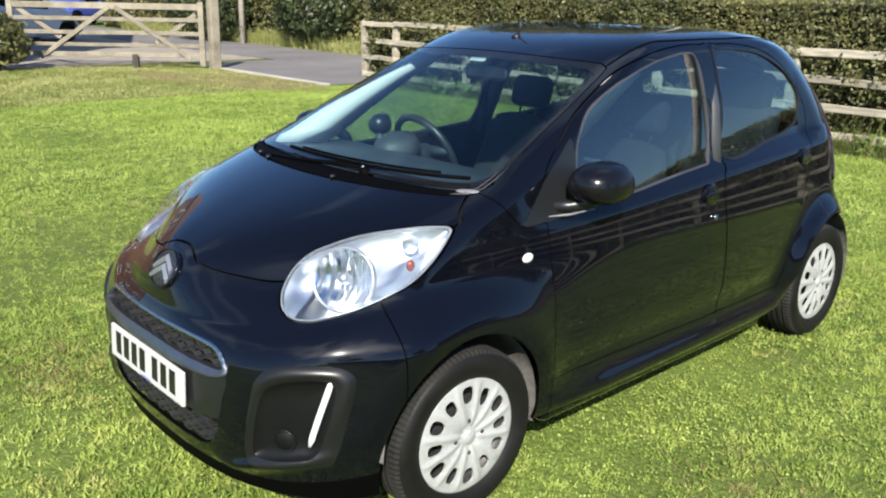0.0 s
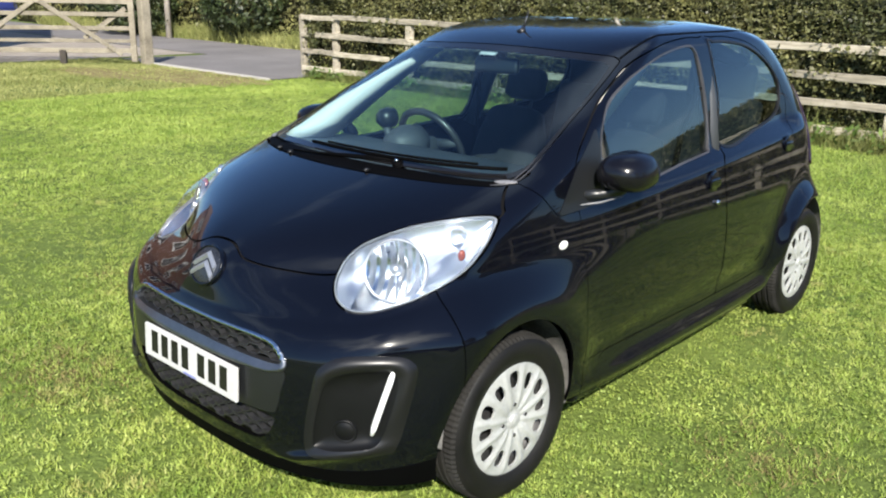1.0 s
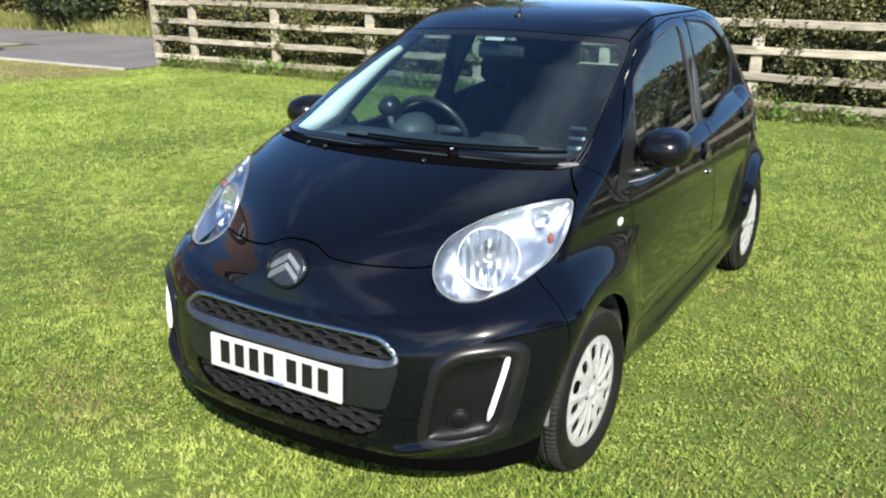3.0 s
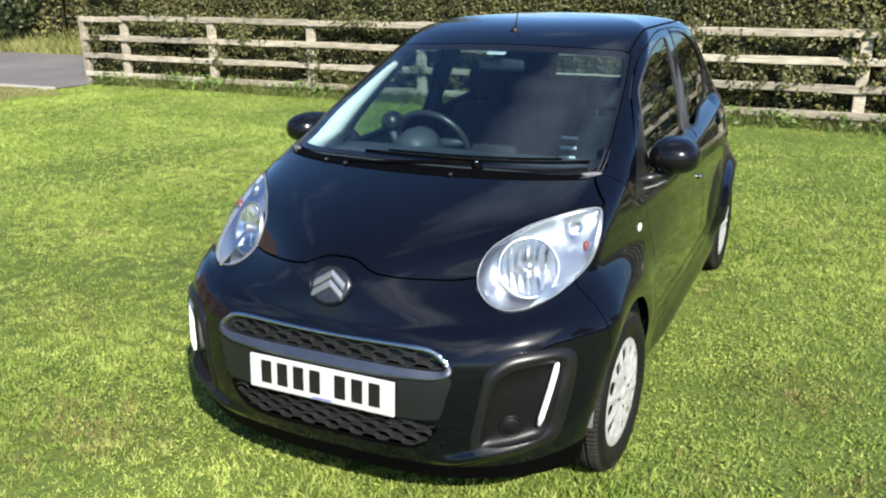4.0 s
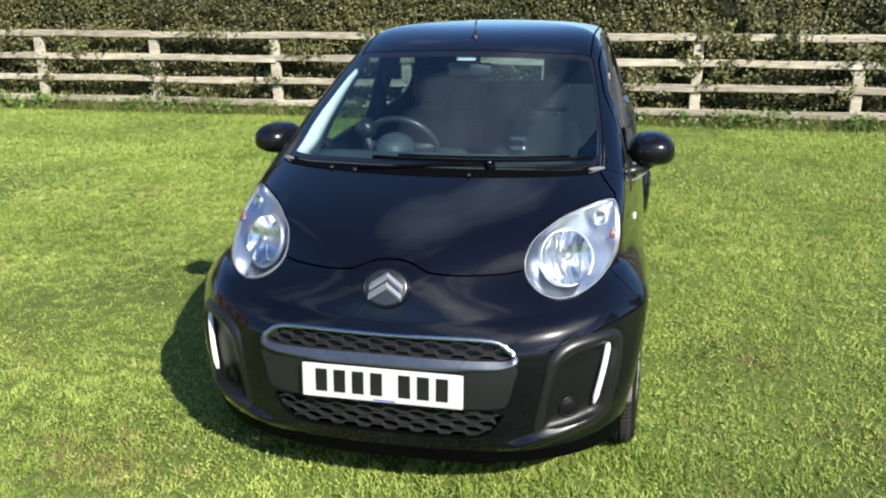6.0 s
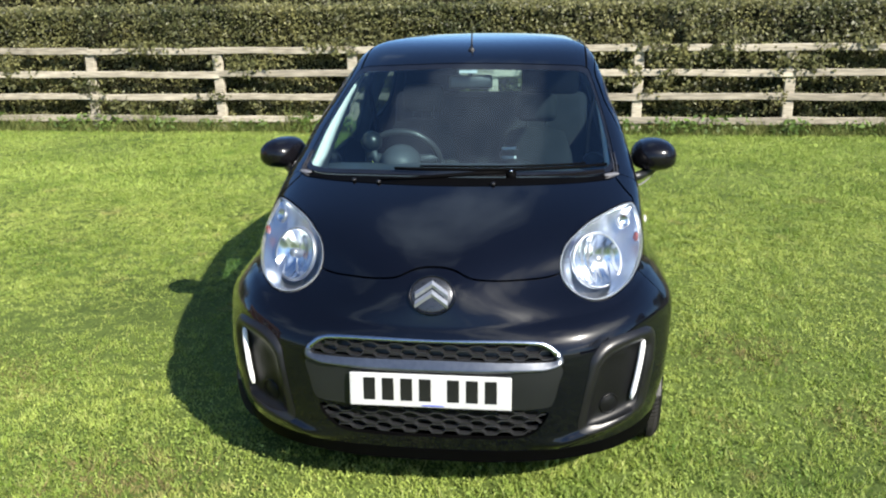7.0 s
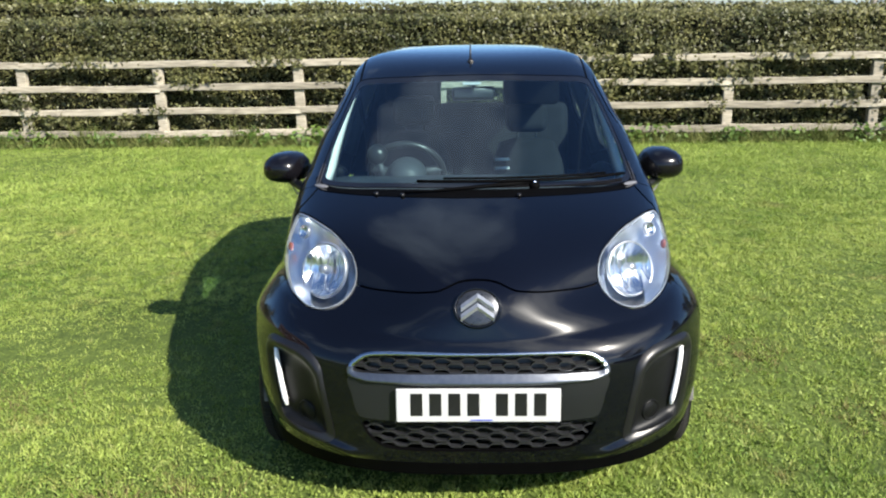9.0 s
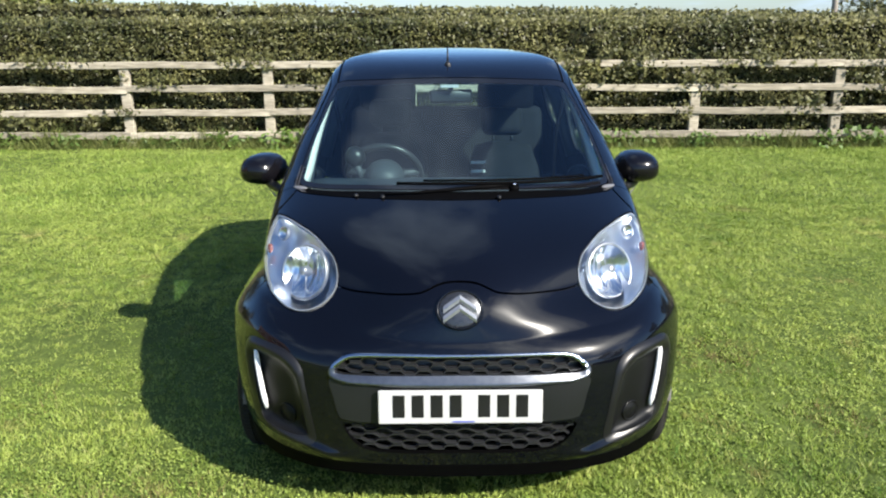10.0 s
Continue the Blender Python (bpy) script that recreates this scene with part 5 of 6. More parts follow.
REFLECTORS = ((0.535, 0.772, 0.09, 0.045, 30), (0.63, 0.868, 0.024, 0.016, 42))
for (lamp, line), sy in zip(LAMP_SHEETS, (1, -1)):
    deep = -outline_distance(lamp.v[:, [1, 2]], line)
    head = part("headlamp", lamp.mesh("headlamp", M_LENS, 0.0, 0, 0.016 * (1 - np.exp(-deep / 0.05))), None, car, "clear teardrop headlamp with silvery inside")
    shell, frame_ = lamp.cut(line, "yz", None, -0.005)
    part("rim", frame_.mesh("rim", M_LAMPRIM, 0.001, 0.02), None, head, "pale clear edge")
    for y, z, r, back, tilt in REFLECTORS[:1]:
        part("housing_back", shell.mesh("housing_back", M_LAMPIN, -0.05, 0, -0.07 * (1 - np.exp(-np.clip(-outline_distance(shell.v[:, [1, 2]], line), 0, 1) / 0.025))), None, head)
        mouth_ = np.stack([sy * y + 0.96 * r * math.cos(radians(tilt)) * np.cos(ring), z + 0.94 * r * np.sin(ring)], 1)
        shell = shell.cut(mouth_, "yz")[1]
    deep = -outline_distance(shell.v[:, [1, 2]], line)
    part("housing", shell.mesh("housing", M_LAMPIN, -0.012, 0, -0.055 * (1 - np.exp(-(deep - 0.005) / 0.02))), None, head, "silver inside of the lamp")
    for y, z, r, back, tilt in REFLECTORS:
        b = part("reflector", bowl(r, r * 0.62), M_BOWL, head)
        b.location = (skin_x(y, z) + back, sy * y, z)
        b.rotation_euler = (0, radians(20), -sy * radians(tilt))
        q = part("bulb", ball(r * 0.11, (1.8, 1, 1)), M_BULB, head)
        q.location = b.matrix_basis @ Vector((r * 0.25, 0, 0))
        if r > 0.05:
            shade = part("bulb_shield", lathe([(0.0, -0.03), (0.012, -0.029), (0.0165, -0.022), (0.0165, 0.01)], 24, "x"), M_RING, head, "grey bulb shield")
            shade.matrix_basis = b.matrix_basis @ pose(r * 0.2, 0, 0.004, 0, 0, 0)
            for k_ in (-1, 1):
                part("shield_stay", tube([(0.0, 0.0, k_ * 0.014), (0.012, 0.0, k_ * r * 0.75)], 0.0022, 6), M_RING, shade)
        c = part("reflector_rim", lathe([(r * 0.99, 0.004), (r * 1.045, -0.002), (r * 1.08, 0.004), (r * 1.1, 0.012)], 40, "x"), M_RING, head)
        c.matrix_basis = b.matrix_basis
    amber = part("indicator_bulb", ball(0.0125, (1.1, 0.8, 1.4)), M_AMBER, head, "amber indicator lamp")
    amber.location = (skin_x(0.672, 0.82) + 0.012, sy * 0.672, 0.82)

# ---- grilles: rows of flattened six-sided waves, set back in the mouth ----
def grille_bar(y0, y1, z, pitch, rise, back, up, phase):
    pts = []
    k = int((y1 - y0) / (pitch / 8))
    for i in range(k + 1):
        y = y0 + (y1 - y0) * i / k
        p = ((y / pitch + phase) % 1.0) * 4
        h = 2 * p if p < 0.5 else 1 if p < 2 else 5 - 2 * p if p < 2.5 else 0
        pts.append((skin_x(y, z) + back, y, z + rise * (h - 0.5)))
    bm = bmesh.new()
    rows = []
    for p in pts:
        rows.append([bm.verts.new((p[0] + a, p[1], p[2] + b)) for a, b in ((0, -up), (0.02, -up), (0.02, up), (0, up * 0.6))])
    for a, b in zip(rows, rows[1:]):
        for j in range(4):
            bm.faces.new((a[j], a[(j + 1) % 4], b[(j + 1) % 4], b[j]))
    bm.faces.new(rows[0])
    bm.faces.new(rows[-1][::-1])
    bmesh.ops.recalc_face_normals(bm, faces=bm.faces)
    return bm


def half_span(line, z):
    """Half the width of an outline at a height."""
    best = 0.0
    for a, b in zip(line, np.roll(line, -1, 0)):
        if (a[1] - z) * (b[1] - z) <= 0 and a[1] != b[1]:
            best = max(best, abs(a[0] + (b[0] - a[0]) * (z - a[1]) / (b[1] - a[1])))
    return best


for title, sheet_, line, levels, label in (("upper_grille", mouth, MOUTH, (0.541, 0.558, 0.575), "black honeycomb upper grille"), ("lower_grille", lower, LOWER, (0.28, 0.301, 0.322, 0.343, 0.362), "black honeycomb lower grille")):
    backing = part(title, sheet_.mesh(title, M_INK, -0.045, 0), None, car, label)
    for i, z in enumerate(levels):
        w = half_span(line, z) - 0.002
        part("grille_bar", grille_bar(-w, w, z, 0.088, 0.0115, 0.011, 0.0026, 0.5 * (i % 2)), M_GRILLE, backing)

# ---- number plate with plain bars for its characters ----
plate = part("number_plate", block(0.012, 0.52, 0.111, (0, 0, 0), 0.004, 2), M_WHITE, car, "white front number plate with dark bars")
plate.matrix_basis = pose(-0.662, 0, 0.4375, 0, 3, 0)
for i, y in enumerate((0.195, 0.135, 0.075, 0.015, -0.075, -0.135, -0.195)):
    bar = part("plate_bar", block(0.002, 0.038, 0.075, (0, 0, 0), 0.0006, 1), M_INK, plate)
    bar.location = (-0.0068, y, 0.004)
strip = part("plate_bar", block(0.002, 0.07, 0.005, (0, 0, 0), 0.0004, 1), M_BLUE, plate, "small blue strip")
strip.location = (-0.0068, -0.01, -0.048)

# ---- emblem: an oval boss with two plain chevrons ----
emblem = part("emblem", lathe([(0.0, -0.004), (0.056, -0.004), (0.062, 0.0), (0.062, 0.012)], 48, "x"), M_DISC, car, "round emblem with two chrome chevrons")
emblem.matrix_basis = pose(skin_x(0, 0.733) - 0.009, 0, 0.733, 0, 29, 0) @ Matrix.Diagonal((0.9, 1.12, 0.96, 1))
part("emblem_ring", lathe([(0.06, -0.001), (0.062, -0.006), (0.067, -0.006), (0.069, 0.004), (0.069, 0.012)], 48, "x"), M_PAINT, emblem)
for dz in (0.017, -0.015):
    bm = bmesh.new()
    lines = []
    # outer edge, sharp ridge and inner edge of each bent bar
    for x, t in ((0.004, 0.0125), (-0.002, 0.0125), (-0.0095, -0.002), (-0.002, -0.0115), (0.004, -0.0115)):
        lines.append([bm.verts.new((x, y, dz + z + t)) for y, z in ((-0.047, -0.02), (0.0, 0.019), (0.047, -0.02))])
    for p, q in zip(lines, lines[1:]):
        for i in range(2):
            bm.faces.new((p[i], p[i + 1], q[i + 1], q[i]))
    for i in (0, 2):
        bm.faces.new([l[i] for l in lines])
    bmesh.ops.recalc_face_normals(bm, faces=bm.faces)
    chevron = part("chevron", bm, M_RING, emblem)
    chevron.location = (-0.004, 0, 0)

# ---- fog lamp places with blank and light strip ----
for (hole, line), sy in zip(FOG_SHEETS, (1, -1)):
    deep = -outline_distance(hole.v[:, [1, 2]], line)
    well = part("fog_lamp_panel", hole.mesh("fog_lamp_panel", M_FOG, 0.0, 0, -0.022 * (1 - np.exp(-deep / 0.018))), None, car, "matt black fog lamp panel")
    cap = part("fog_lamp_blank", lathe([(0.0, 0.005), (0.027, 0.005), (0.031, 0.009), (0.034, 0.001), (0.037, 0.006), (0.037, 0.03)], 36, "x"), M_FOG, well)
    cap.matrix_basis = pose(skin_x(0.577, 0.352) + 0.014, sy * 0.577, 0.352, 0, 0, -sy * 32)
    pts = []
    for i in range(9):
        k = i / 8
        y, z = 0.684 - 0.036 * k ** 1.3, 0.55 - 0.195 * k
        pts.append((skin_x(y, z) + 0.001, sy * y, z))
    low_ = [(skin_x(y, z) + 0.012, sy * y, z) for y, z in ((0.525, 0.292), (0.56, 0.293), (0.6, 0.298), (0.635, 0.31))]
    part("panel_ledge", tube(low_, [0.003, 0.006, 0.006, 0.003], 8), M_SATIN, well)
    strip = part("daylight_strip", tube(pts, [0.006] + [0.0095] * 7 + [0.006], 8), M_DRL, well, "white running light strip")

# ---- side repeaters, handles, locks, lower lip ----
for sy, door, door2 in ((1, door_right, door_right_rear), (-1, door_left, door_left_rear)):
    rep = part("side_repeater", ball(0.016, (1.5, 0.35, 0.95), 20, 10), M_REPEAT, car, "small clear side indicator")
    rep.location = (0.272, sy * 0.747, 0.781)
    for host, x, z in ((door, 1.3, 0.83), (door2, 2.12, 0.885)):
        y = 0.763 if x < 2 else 0.735
        cup = part("door_handle", lathe([(0.0, 0.012), (0.03, 0.012), (0.036, 0.004), (0.042, 0.0), (0.044, -0.006)], 32, "y"), M_PAINT, host)
        cup.matrix_basis = pose(x, sy * y, z, 0, 0, 0 if sy > 0 else 180) @ Matrix.Diagonal((1.25, 0.5, 1.3, 1))
        grip = part("handle_grip", block(0.075, 0.02, 0.03, (0, 0, 0), 0.009, 3), M_PAINT, cup)
        grip.location = (0, 0.017, 0.004)
    lock = part("door_lock", lathe([(0.0, 0.004), (0.01, 0.004), (0.012, 0.0), (0.012, -0.006)], 20, "y"), M_CHROME, door)
    lock.matrix_basis = pose(1.315, sy * 0.787, 0.755, 0, 0, 0 if sy > 0 else 180)

# ---- roof aerial and edge strips ----
aerial = part("roof_aerial", tube([(0.985, 0.012, 1.395), (1.0, 0.012, 1.408), (1.005, 0.012, 1.42)], [0.02, 0.013, 0.007], 12), M_BLACK, car, "short black roof aerial")
part("aerial_rod", tube([(1.003, 0.012, 1.412), (1.016, 0.012, 1.45), (1.032, 0.012, 1.485)], [0.005, 0.0038, 0.003], 8), M_BLACK, aerial)

# ---- mirrors ----
for sy, door in ((1, door_right), (-1, door_left)):
    bm = bmesh.new()
    u, v = 28, 16
    rows = []
    for i in range(v + 1):
        b = math.pi * (i / v - 0.5)
        row = []
        for k in range(u):
            a = 2 * math.pi * k / u
            cx, cy, cz = math.cos(b) * math.cos(a), math.cos(b) * math.sin(a), math.sin(b)
            f = lambda q: math.copysign(abs(q) ** 0.82, q)
            x = min(0.122 * f(cx), 0.064)
            row.append(bm.verts.new((x, 0.092 * f(cy) * (1 - 0.14 * cz), 0.066 * f(cz))))
        rows.append(row)
    for p, q in zip(rows, rows[1:]):
        for k in range(u):
            bm.faces.new((p[k], p[(k + 1) % u], q[(k + 1) % u], q[k]))
    bmesh.ops.remove_doubles(bm, verts=bm.verts, dist=1e-5)
    bmesh.ops.recalc_face_normals(bm, faces=bm.faces)
    mirror = part("door_mirror", smooth_all(bm), M_SHELL, door, "rounded satin black door mirror")
    mirror.matrix_basis = pose(0.585 if sy > 0 else 0.553, 0.822 if sy > 0 else -0.8, 0.986 if sy > 0 else 0.995, 0, 0, -15 if sy > 0 else 4)
    part("mirror_glass", block(0.004, 0.118, 0.086, (0.0645, 0, 0), 0.001, 1), M_MIRROR, mirror)
    arm = part("mirror_arm", tube([(0.43, sy * 0.705, 0.915), (0.47, sy * 0.74, 0.918), (0.52, sy * 0.785, 0.93), (0.535, sy * 0.8, 0.95)], [0.02, 0.019, 0.02, 0.028], 12), M_GREYPL, door)
    part("arm_edge", tube([(0.385, sy * 0.728, 0.893), (0.45, sy * 0.76, 0.896), (0.53, sy * 0.797, 0.91)], [0.0025, 0.0038, 0.002], 8), M_PALEPL, arm, "pale grey lower edge")

# ---- wiper and washer jets ----
wiper = part("wiper", lathe([(0.0, 0.03), (0.016, 0.03), (0.02, 0.024), (0.02, 0.0), (0.026, -0.01)], 20, "z"), M_LIP, car, "single black windscreen wiper")
wiper.location = (0.04, -0.222, 0.985)
wiper.rotation_euler = (0, radians(-20), 0)


def over_screen(y, lift):
    """A place on the foot of the windscreen."""
    z = 1.004 + 0.004 * math.cos(y * 2)
    return Vector((skin_x(y, z) - 0.01, y, z + lift))


inv = wiper.matrix_basis.inverted()
part("wiper_arm", tube([inv @ Vector(p) for p in ((0.045, -0.222, 1.013), (0.02, -0.1, 1.008), (0.0, 0.05, 1.0), (-0.015, 0.14, 0.996), (-0.02, 0.27, 0.99))], [0.011, 0.009, 0.007, 0.005, 0.004], 8), M_LIP, wiper)
part("wiper_blade", tube([inv @ (over_screen(-0.58 + 0.8 * i / 12, 0.014)) for i in range(13)], 0.0065, 6), M_LIP, wiper)
part("wiper_spine", tube([inv @ (over_screen(-0.5 + 0.62 * i / 10, 0.026)) for i in range(11)], 0.0045, 6), M_LIP, wiper)
part("pivot_nut", ball(0.008, (1, 1, 0.8), 12, 8), M_CHROME, wiper).location = (0, 0, 0.034)
for y in (0.37, 0.27, -0.16):
    jet = part("washer_jet", ball(0.009, (1.3, 1, 0.8), 12, 8), M_BLACK, car)
    jet.location = (skin_x(y, 0.978) + 0.004, y, 0.984)

for sy in (1, -1):
    end = part("scuttle_end", ball(0.02, (0.55, 1.9, 0.16), 18, 8), M_PALEPL, car, "pale grey end cap of the scuttle")
    end.matrix_basis = pose(skin_x(0.6, 0.984) + 0.004, sy * 0.6, 0.986, 0, -20, sy * -38)

for sy in (1, -1):
    for a in (0.0, 0.012):
        pts = [Vector((skin_x(y - a, z) - 0.002, sy * (y - a), z)) for y, z in ((0.585, 0.978), (0.612, 0.981), (0.624, 0.992), (0.622, 1.015), (0.616, 1.045))]
        part("scuttle_rib", tube(pts, [0.002, 0.003, 0.003, 0.0026, 0.0015], 6), M_SEAL, car, "thin grey strip at the screen's foot")

# ---- paper label at the top of the windscreen ----
tag = part("windscreen_label", block(0.002, 0.082, 0.022, (0, 0, 0), 0.0005, 1), M_WHITE, car, "white paper label behind the windscreen")
tag.matrix_basis = pose(skin_x(0, 1.325) + 0.012, 0.007, 1.322, 0, 62, 0)


# ---- wheels ----
def tyre_mesh():
    """A road tyre: round shoulders, three grooves and blocks cut at the shoulder."""
    prof = [(0.188, -0.062), (0.202, -0.074), (0.228, -0.08), (0.25, -0.078), (0.266, -0.068), (0.2745, -0.056)]
    for y in (-0.028, 0.0, 0.028):
        prof += [(0.278, y - 0.006), (0.271, y - 0.004), (0.271, y + 0.004), (0.278, y + 0.006)]
    prof += [(0.2745, 0.056), (0.266, 0.068), (0.25, 0.078), (0.228, 0.08), (0.202, 0.074), (0.188, 0.062)]
    bm = lathe(prof, 192)
    for v in bm.verts:
        r = math.hypot(v.co.x, v.co.z)
        if r > 0.26 and abs(v.co.y) > 0.03:
            k = round(math.atan2(v.co.z, v.co.x) / (2 * math.pi) * 192)
            if k % 2 == 0:
                v.co.x *= 0.986
                v.co.z *= 0.986
    return bm


def cap_mesh():
    """A wheel cover: a dished disc with twelve slots, alternately long and short, and raised ridges between."""
    rings, steps = 40, 240
    rr = np.linspace(0.0, 0.181, rings)
    aa = np.linspace(0, 2 * math.pi, steps, endpoint=False)
    v = []
    for r in rr:
        for a in aa:
            off = (a * 12 / (2 * math.pi) + 0.5) % 1.0 - 0.5
            ridge = math.exp(-(off * 2 * math.pi / 12 * max(r, 0.03) / 0.01) ** 2) * min(1.0, max(0.0, (r - 0.018) / 0.03)) * min(1.0, max(0.0, (0.172 - r) / 0.025))
            dish = 0.03 - 0.012 * (r / 0.18) ** 2 - 0.012 * math.exp(-((r - 0.0) / 0.05) ** 2)
            lift = 0.005 * ridge
            edge = -0.03 * max(0.0, (r - 0.172) / 0.009) ** 2
            v.append((r * math.cos(a), dish + lift + edge + (0.006 if r < 0.024 else 0.0), r * math.sin(a)))
    v = np.array(v)
    i, j = np.meshgrid(np.arange(rings - 1), np.arange(steps), indexing="ij")
    a, b = (i * steps + j).reshape(-1), (i * steps + (j + 1) % steps).reshape(-1)
    t = np.concatenate([np.stack([a, a + steps, b + steps], 1), np.stack([a, b + steps, b], 1)])
    sheet_ = Sheet(v, np.tile((0.0, 1.0, 0.0), (len(v), 1)), t)
    for k in range(12):
        g = 2 * math.pi * (k + 0.5) / 12
        q0, q1 = (0.094, 0.146) if k % 2 else (0.102, 0.154)
        c, s = math.cos(g), math.sin(g)
        line = []
        for f in np.linspace(0, 2 * math.pi, 24, endpoint=False):
            u = (q0 + q1) / 2 + (q1 - q0) / 2 * math.copysign(abs(math.cos(f)) ** 0.8, math.cos(f))
            w = (0.0175 + 0.09 * (u - 0.125)) * math.copysign(abs(math.sin(f)) ** 0.75, math.sin(f)) * (1 if k % 2 else 1.15)
            line.append((u * c - w * s, u * s + w * c))
        axes = sheet_.v[:, [0, 2]]
        sheet_ = sheet_.split(outline_distance(axes, np.array(line)))[1]
    return sheet_.mesh("wheel_cover", M_SILVER, 0.0, 0.007)


TYRE, COVER = tyre_mesh(), cap_mesh()
wheel = part("wheel", lathe([(0.0, 0.02), (0.1, 0.015), (0.15, -0.005), (0.178, 0.03), (0.196, 0.062), (0.188, 0.066), (0.178, 0.0), (0.17, -0.06)], 64), M_RIM, car, "steel rim with silver plastic cover")
tyre = part("tyre", TYRE, M_RUBBER, wheel, "black road tyre")
tyre.data.materials.append(M_TREAD)
for face in tyre.data.polygons:
    if math.hypot(face.center.x, face.center.z) > 0.262:
        face.material_index = 1
        face.use_smooth = False
cover = part("wheel_cover", COVER, None, wheel, "silver twelve-slot wheel cover")
cover.location = (0, 0.046, 0)
cover.scale = (1.085, 1.0, 1.085)
part("cover_centre", lathe([(0.0, 0.008), (0.016, 0.007), (0.021, 0.003), (0.023, -0.004)], 24), M_SILVER, cover).location = (0, 0.026, 0)
for k in range(4):
    a = 2 * math.pi * (k + 0.5) / 4
    part("wheel_bolt", lathe([(0.0, 0.004), (0.006, 0.003), (0.007, -0.006)], 10), M_RIM, cover).location = (0.05 * math.cos(a), 0.026, 0.05 * math.sin(a))
PLACES = [(0.0, 1, 10), (0.0, -1, 47), (2.34, 1, 80), (2.34, -1, 21)]
for i, (x, sy, spin) in enumerate(PLACES):
    m = pose(x, sy * 0.715, 0.272, 0, 0, (0 if sy > 0 else 180) + (-2.5 if x < 1 else 0)) @ pose(0, 0, 0, 0, spin, 0)
    if i == 0:
        wheel.matrix_basis = m
    else:
        copy_thing(wheel, m)
# arch liners
for x, sy, _ in PLACES:
    bm = bmesh.new()
    rows = []
    for y in (0.45, 0.6, 0.74, 0.768):
        r = ARCHES[x > 1] + (0.008 if y < 0.76 else 0.001)
        rows.append([bm.verts.new((x + r * math.cos(a), sy * y, 0.284 + r * math.sin(a))) for a in np.linspace(-0.24, math.pi - 0.02, 40)])
    for p, q in zip(rows, rows[1:]):
        for k in range(39):
            bm.faces.new((p[k], p[k + 1], q[k + 1], q[k]))
    part("arch_liner", smooth_all(bm), M_LINER, car, "dusty grey plastic arch liner")
# floor and lower parts that close the car underneath
part("floor_pan", block(3.05, 1.1, 0.05, (1.03, 0, 0.2), 0.02, 2), M_DARK, car)
for sy in (1, -1):
    part("sill", block(1.5, 0.2, 0.1, (1.15, sy * 0.64, 0.2), 0.03, 3), M_PAINT, car)
part("undertray", block(0.3, 0.7, 0.03, (-0.38, 0, 0.175), 0.012, 2), M_BLACK, car)
part("rear_beam", block(0.3, 1.1, 0.1, (2.5, 0, 0.22), 0.03, 2), M_BLACK, car)


# ---- cabin ----
def loft(sections, closed_ends=True):
    """A skin over rings of equal count."""
    bm = bmesh.new()
    rows = [[bm.verts.new(p) for p in s] for s in sections]
    n = len(rows[0])
    for a, b in zip(rows, rows[1:]):
        for k in range(n):
            bm.faces.new((a[k], a[(k + 1) % n], b[(k + 1) % n], b[k]))
    if closed_ends:
        bm.faces.new(rows[0][::-1])
        bm.faces.new(rows[-1])
    bmesh.ops.recalc_face_normals(bm, faces=bm.faces)
    return smooth_all(bm)


def cushion(w, d, h, round_=0.05):
    return smooth_all(block(w, d, h, (0, 0, 0), round_, 4))


# dashboard: a deep shelf under the screen, falling to the cabin
rows = []
for y in np.linspace(-0.64, 0.64, 25):
    fwd = skin_x(y, 0.985) + 0.03
    rows.append([(fwd, y, 0.95), (fwd + 0.02, y, 0.972), (0.42, y, 0.968 - 0.03 * (y / 0.64) ** 2), (0.56, y, 0.945), (0.62, y, 0.90), (0.6, y, 0.7), (0.45, y, 0.62), (0.2, y, 0.6)])
dash = part("dashboard", loft(rows), M_DASH, car, "dark grey moulded dashboard")
for y in (-0.55, 0.6):
    vent = part("air_vent", lathe([(0.0, -0.012), (0.03, -0.012), (0.034, 0.0), (0.045, 0.004), (0.048, -0.01)], 28, "x"), M_BLACK, dash)
    vent.matrix_basis = pose(0.55, y, 0.965, 0, -30, 0)
# instrument pod and rev counter beside it
pod = part("speedometer_pod", loft([[(0.5 + 0.16 * s, 0.3 + r * math.cos(a), 0.94 + 0.85 * r * math.sin(a)) for a in np.linspace(0, 2 * math.pi, 24, endpoint=False)] for s, r in ((0, 0.03), (0.12, 0.06), (0.6, 0.088), (1.0, 0.086))]), M_DASH, dash, "grey instrument pod")
rev = part("rev_counter", loft([[(0.565 + 0.075 * s, 0.427 + r * math.cos(a), 1.03 + r * math.sin(a)) for a in np.linspace(0, 2 * math.pi, 24, endpoint=False)] for s, r in ((0, 0.012), (0.08, 0.03), (0.35, 0.043), (0.8, 0.046), (1.0, 0.043))]), M_GREYPL, dash, "round rev counter on a stalk")
part("rev_counter_stalk", tube([(0.6, 0.4, 0.93), (0.6, 0.42, 1.0)], 0.016, 8), M_DASH, rev)
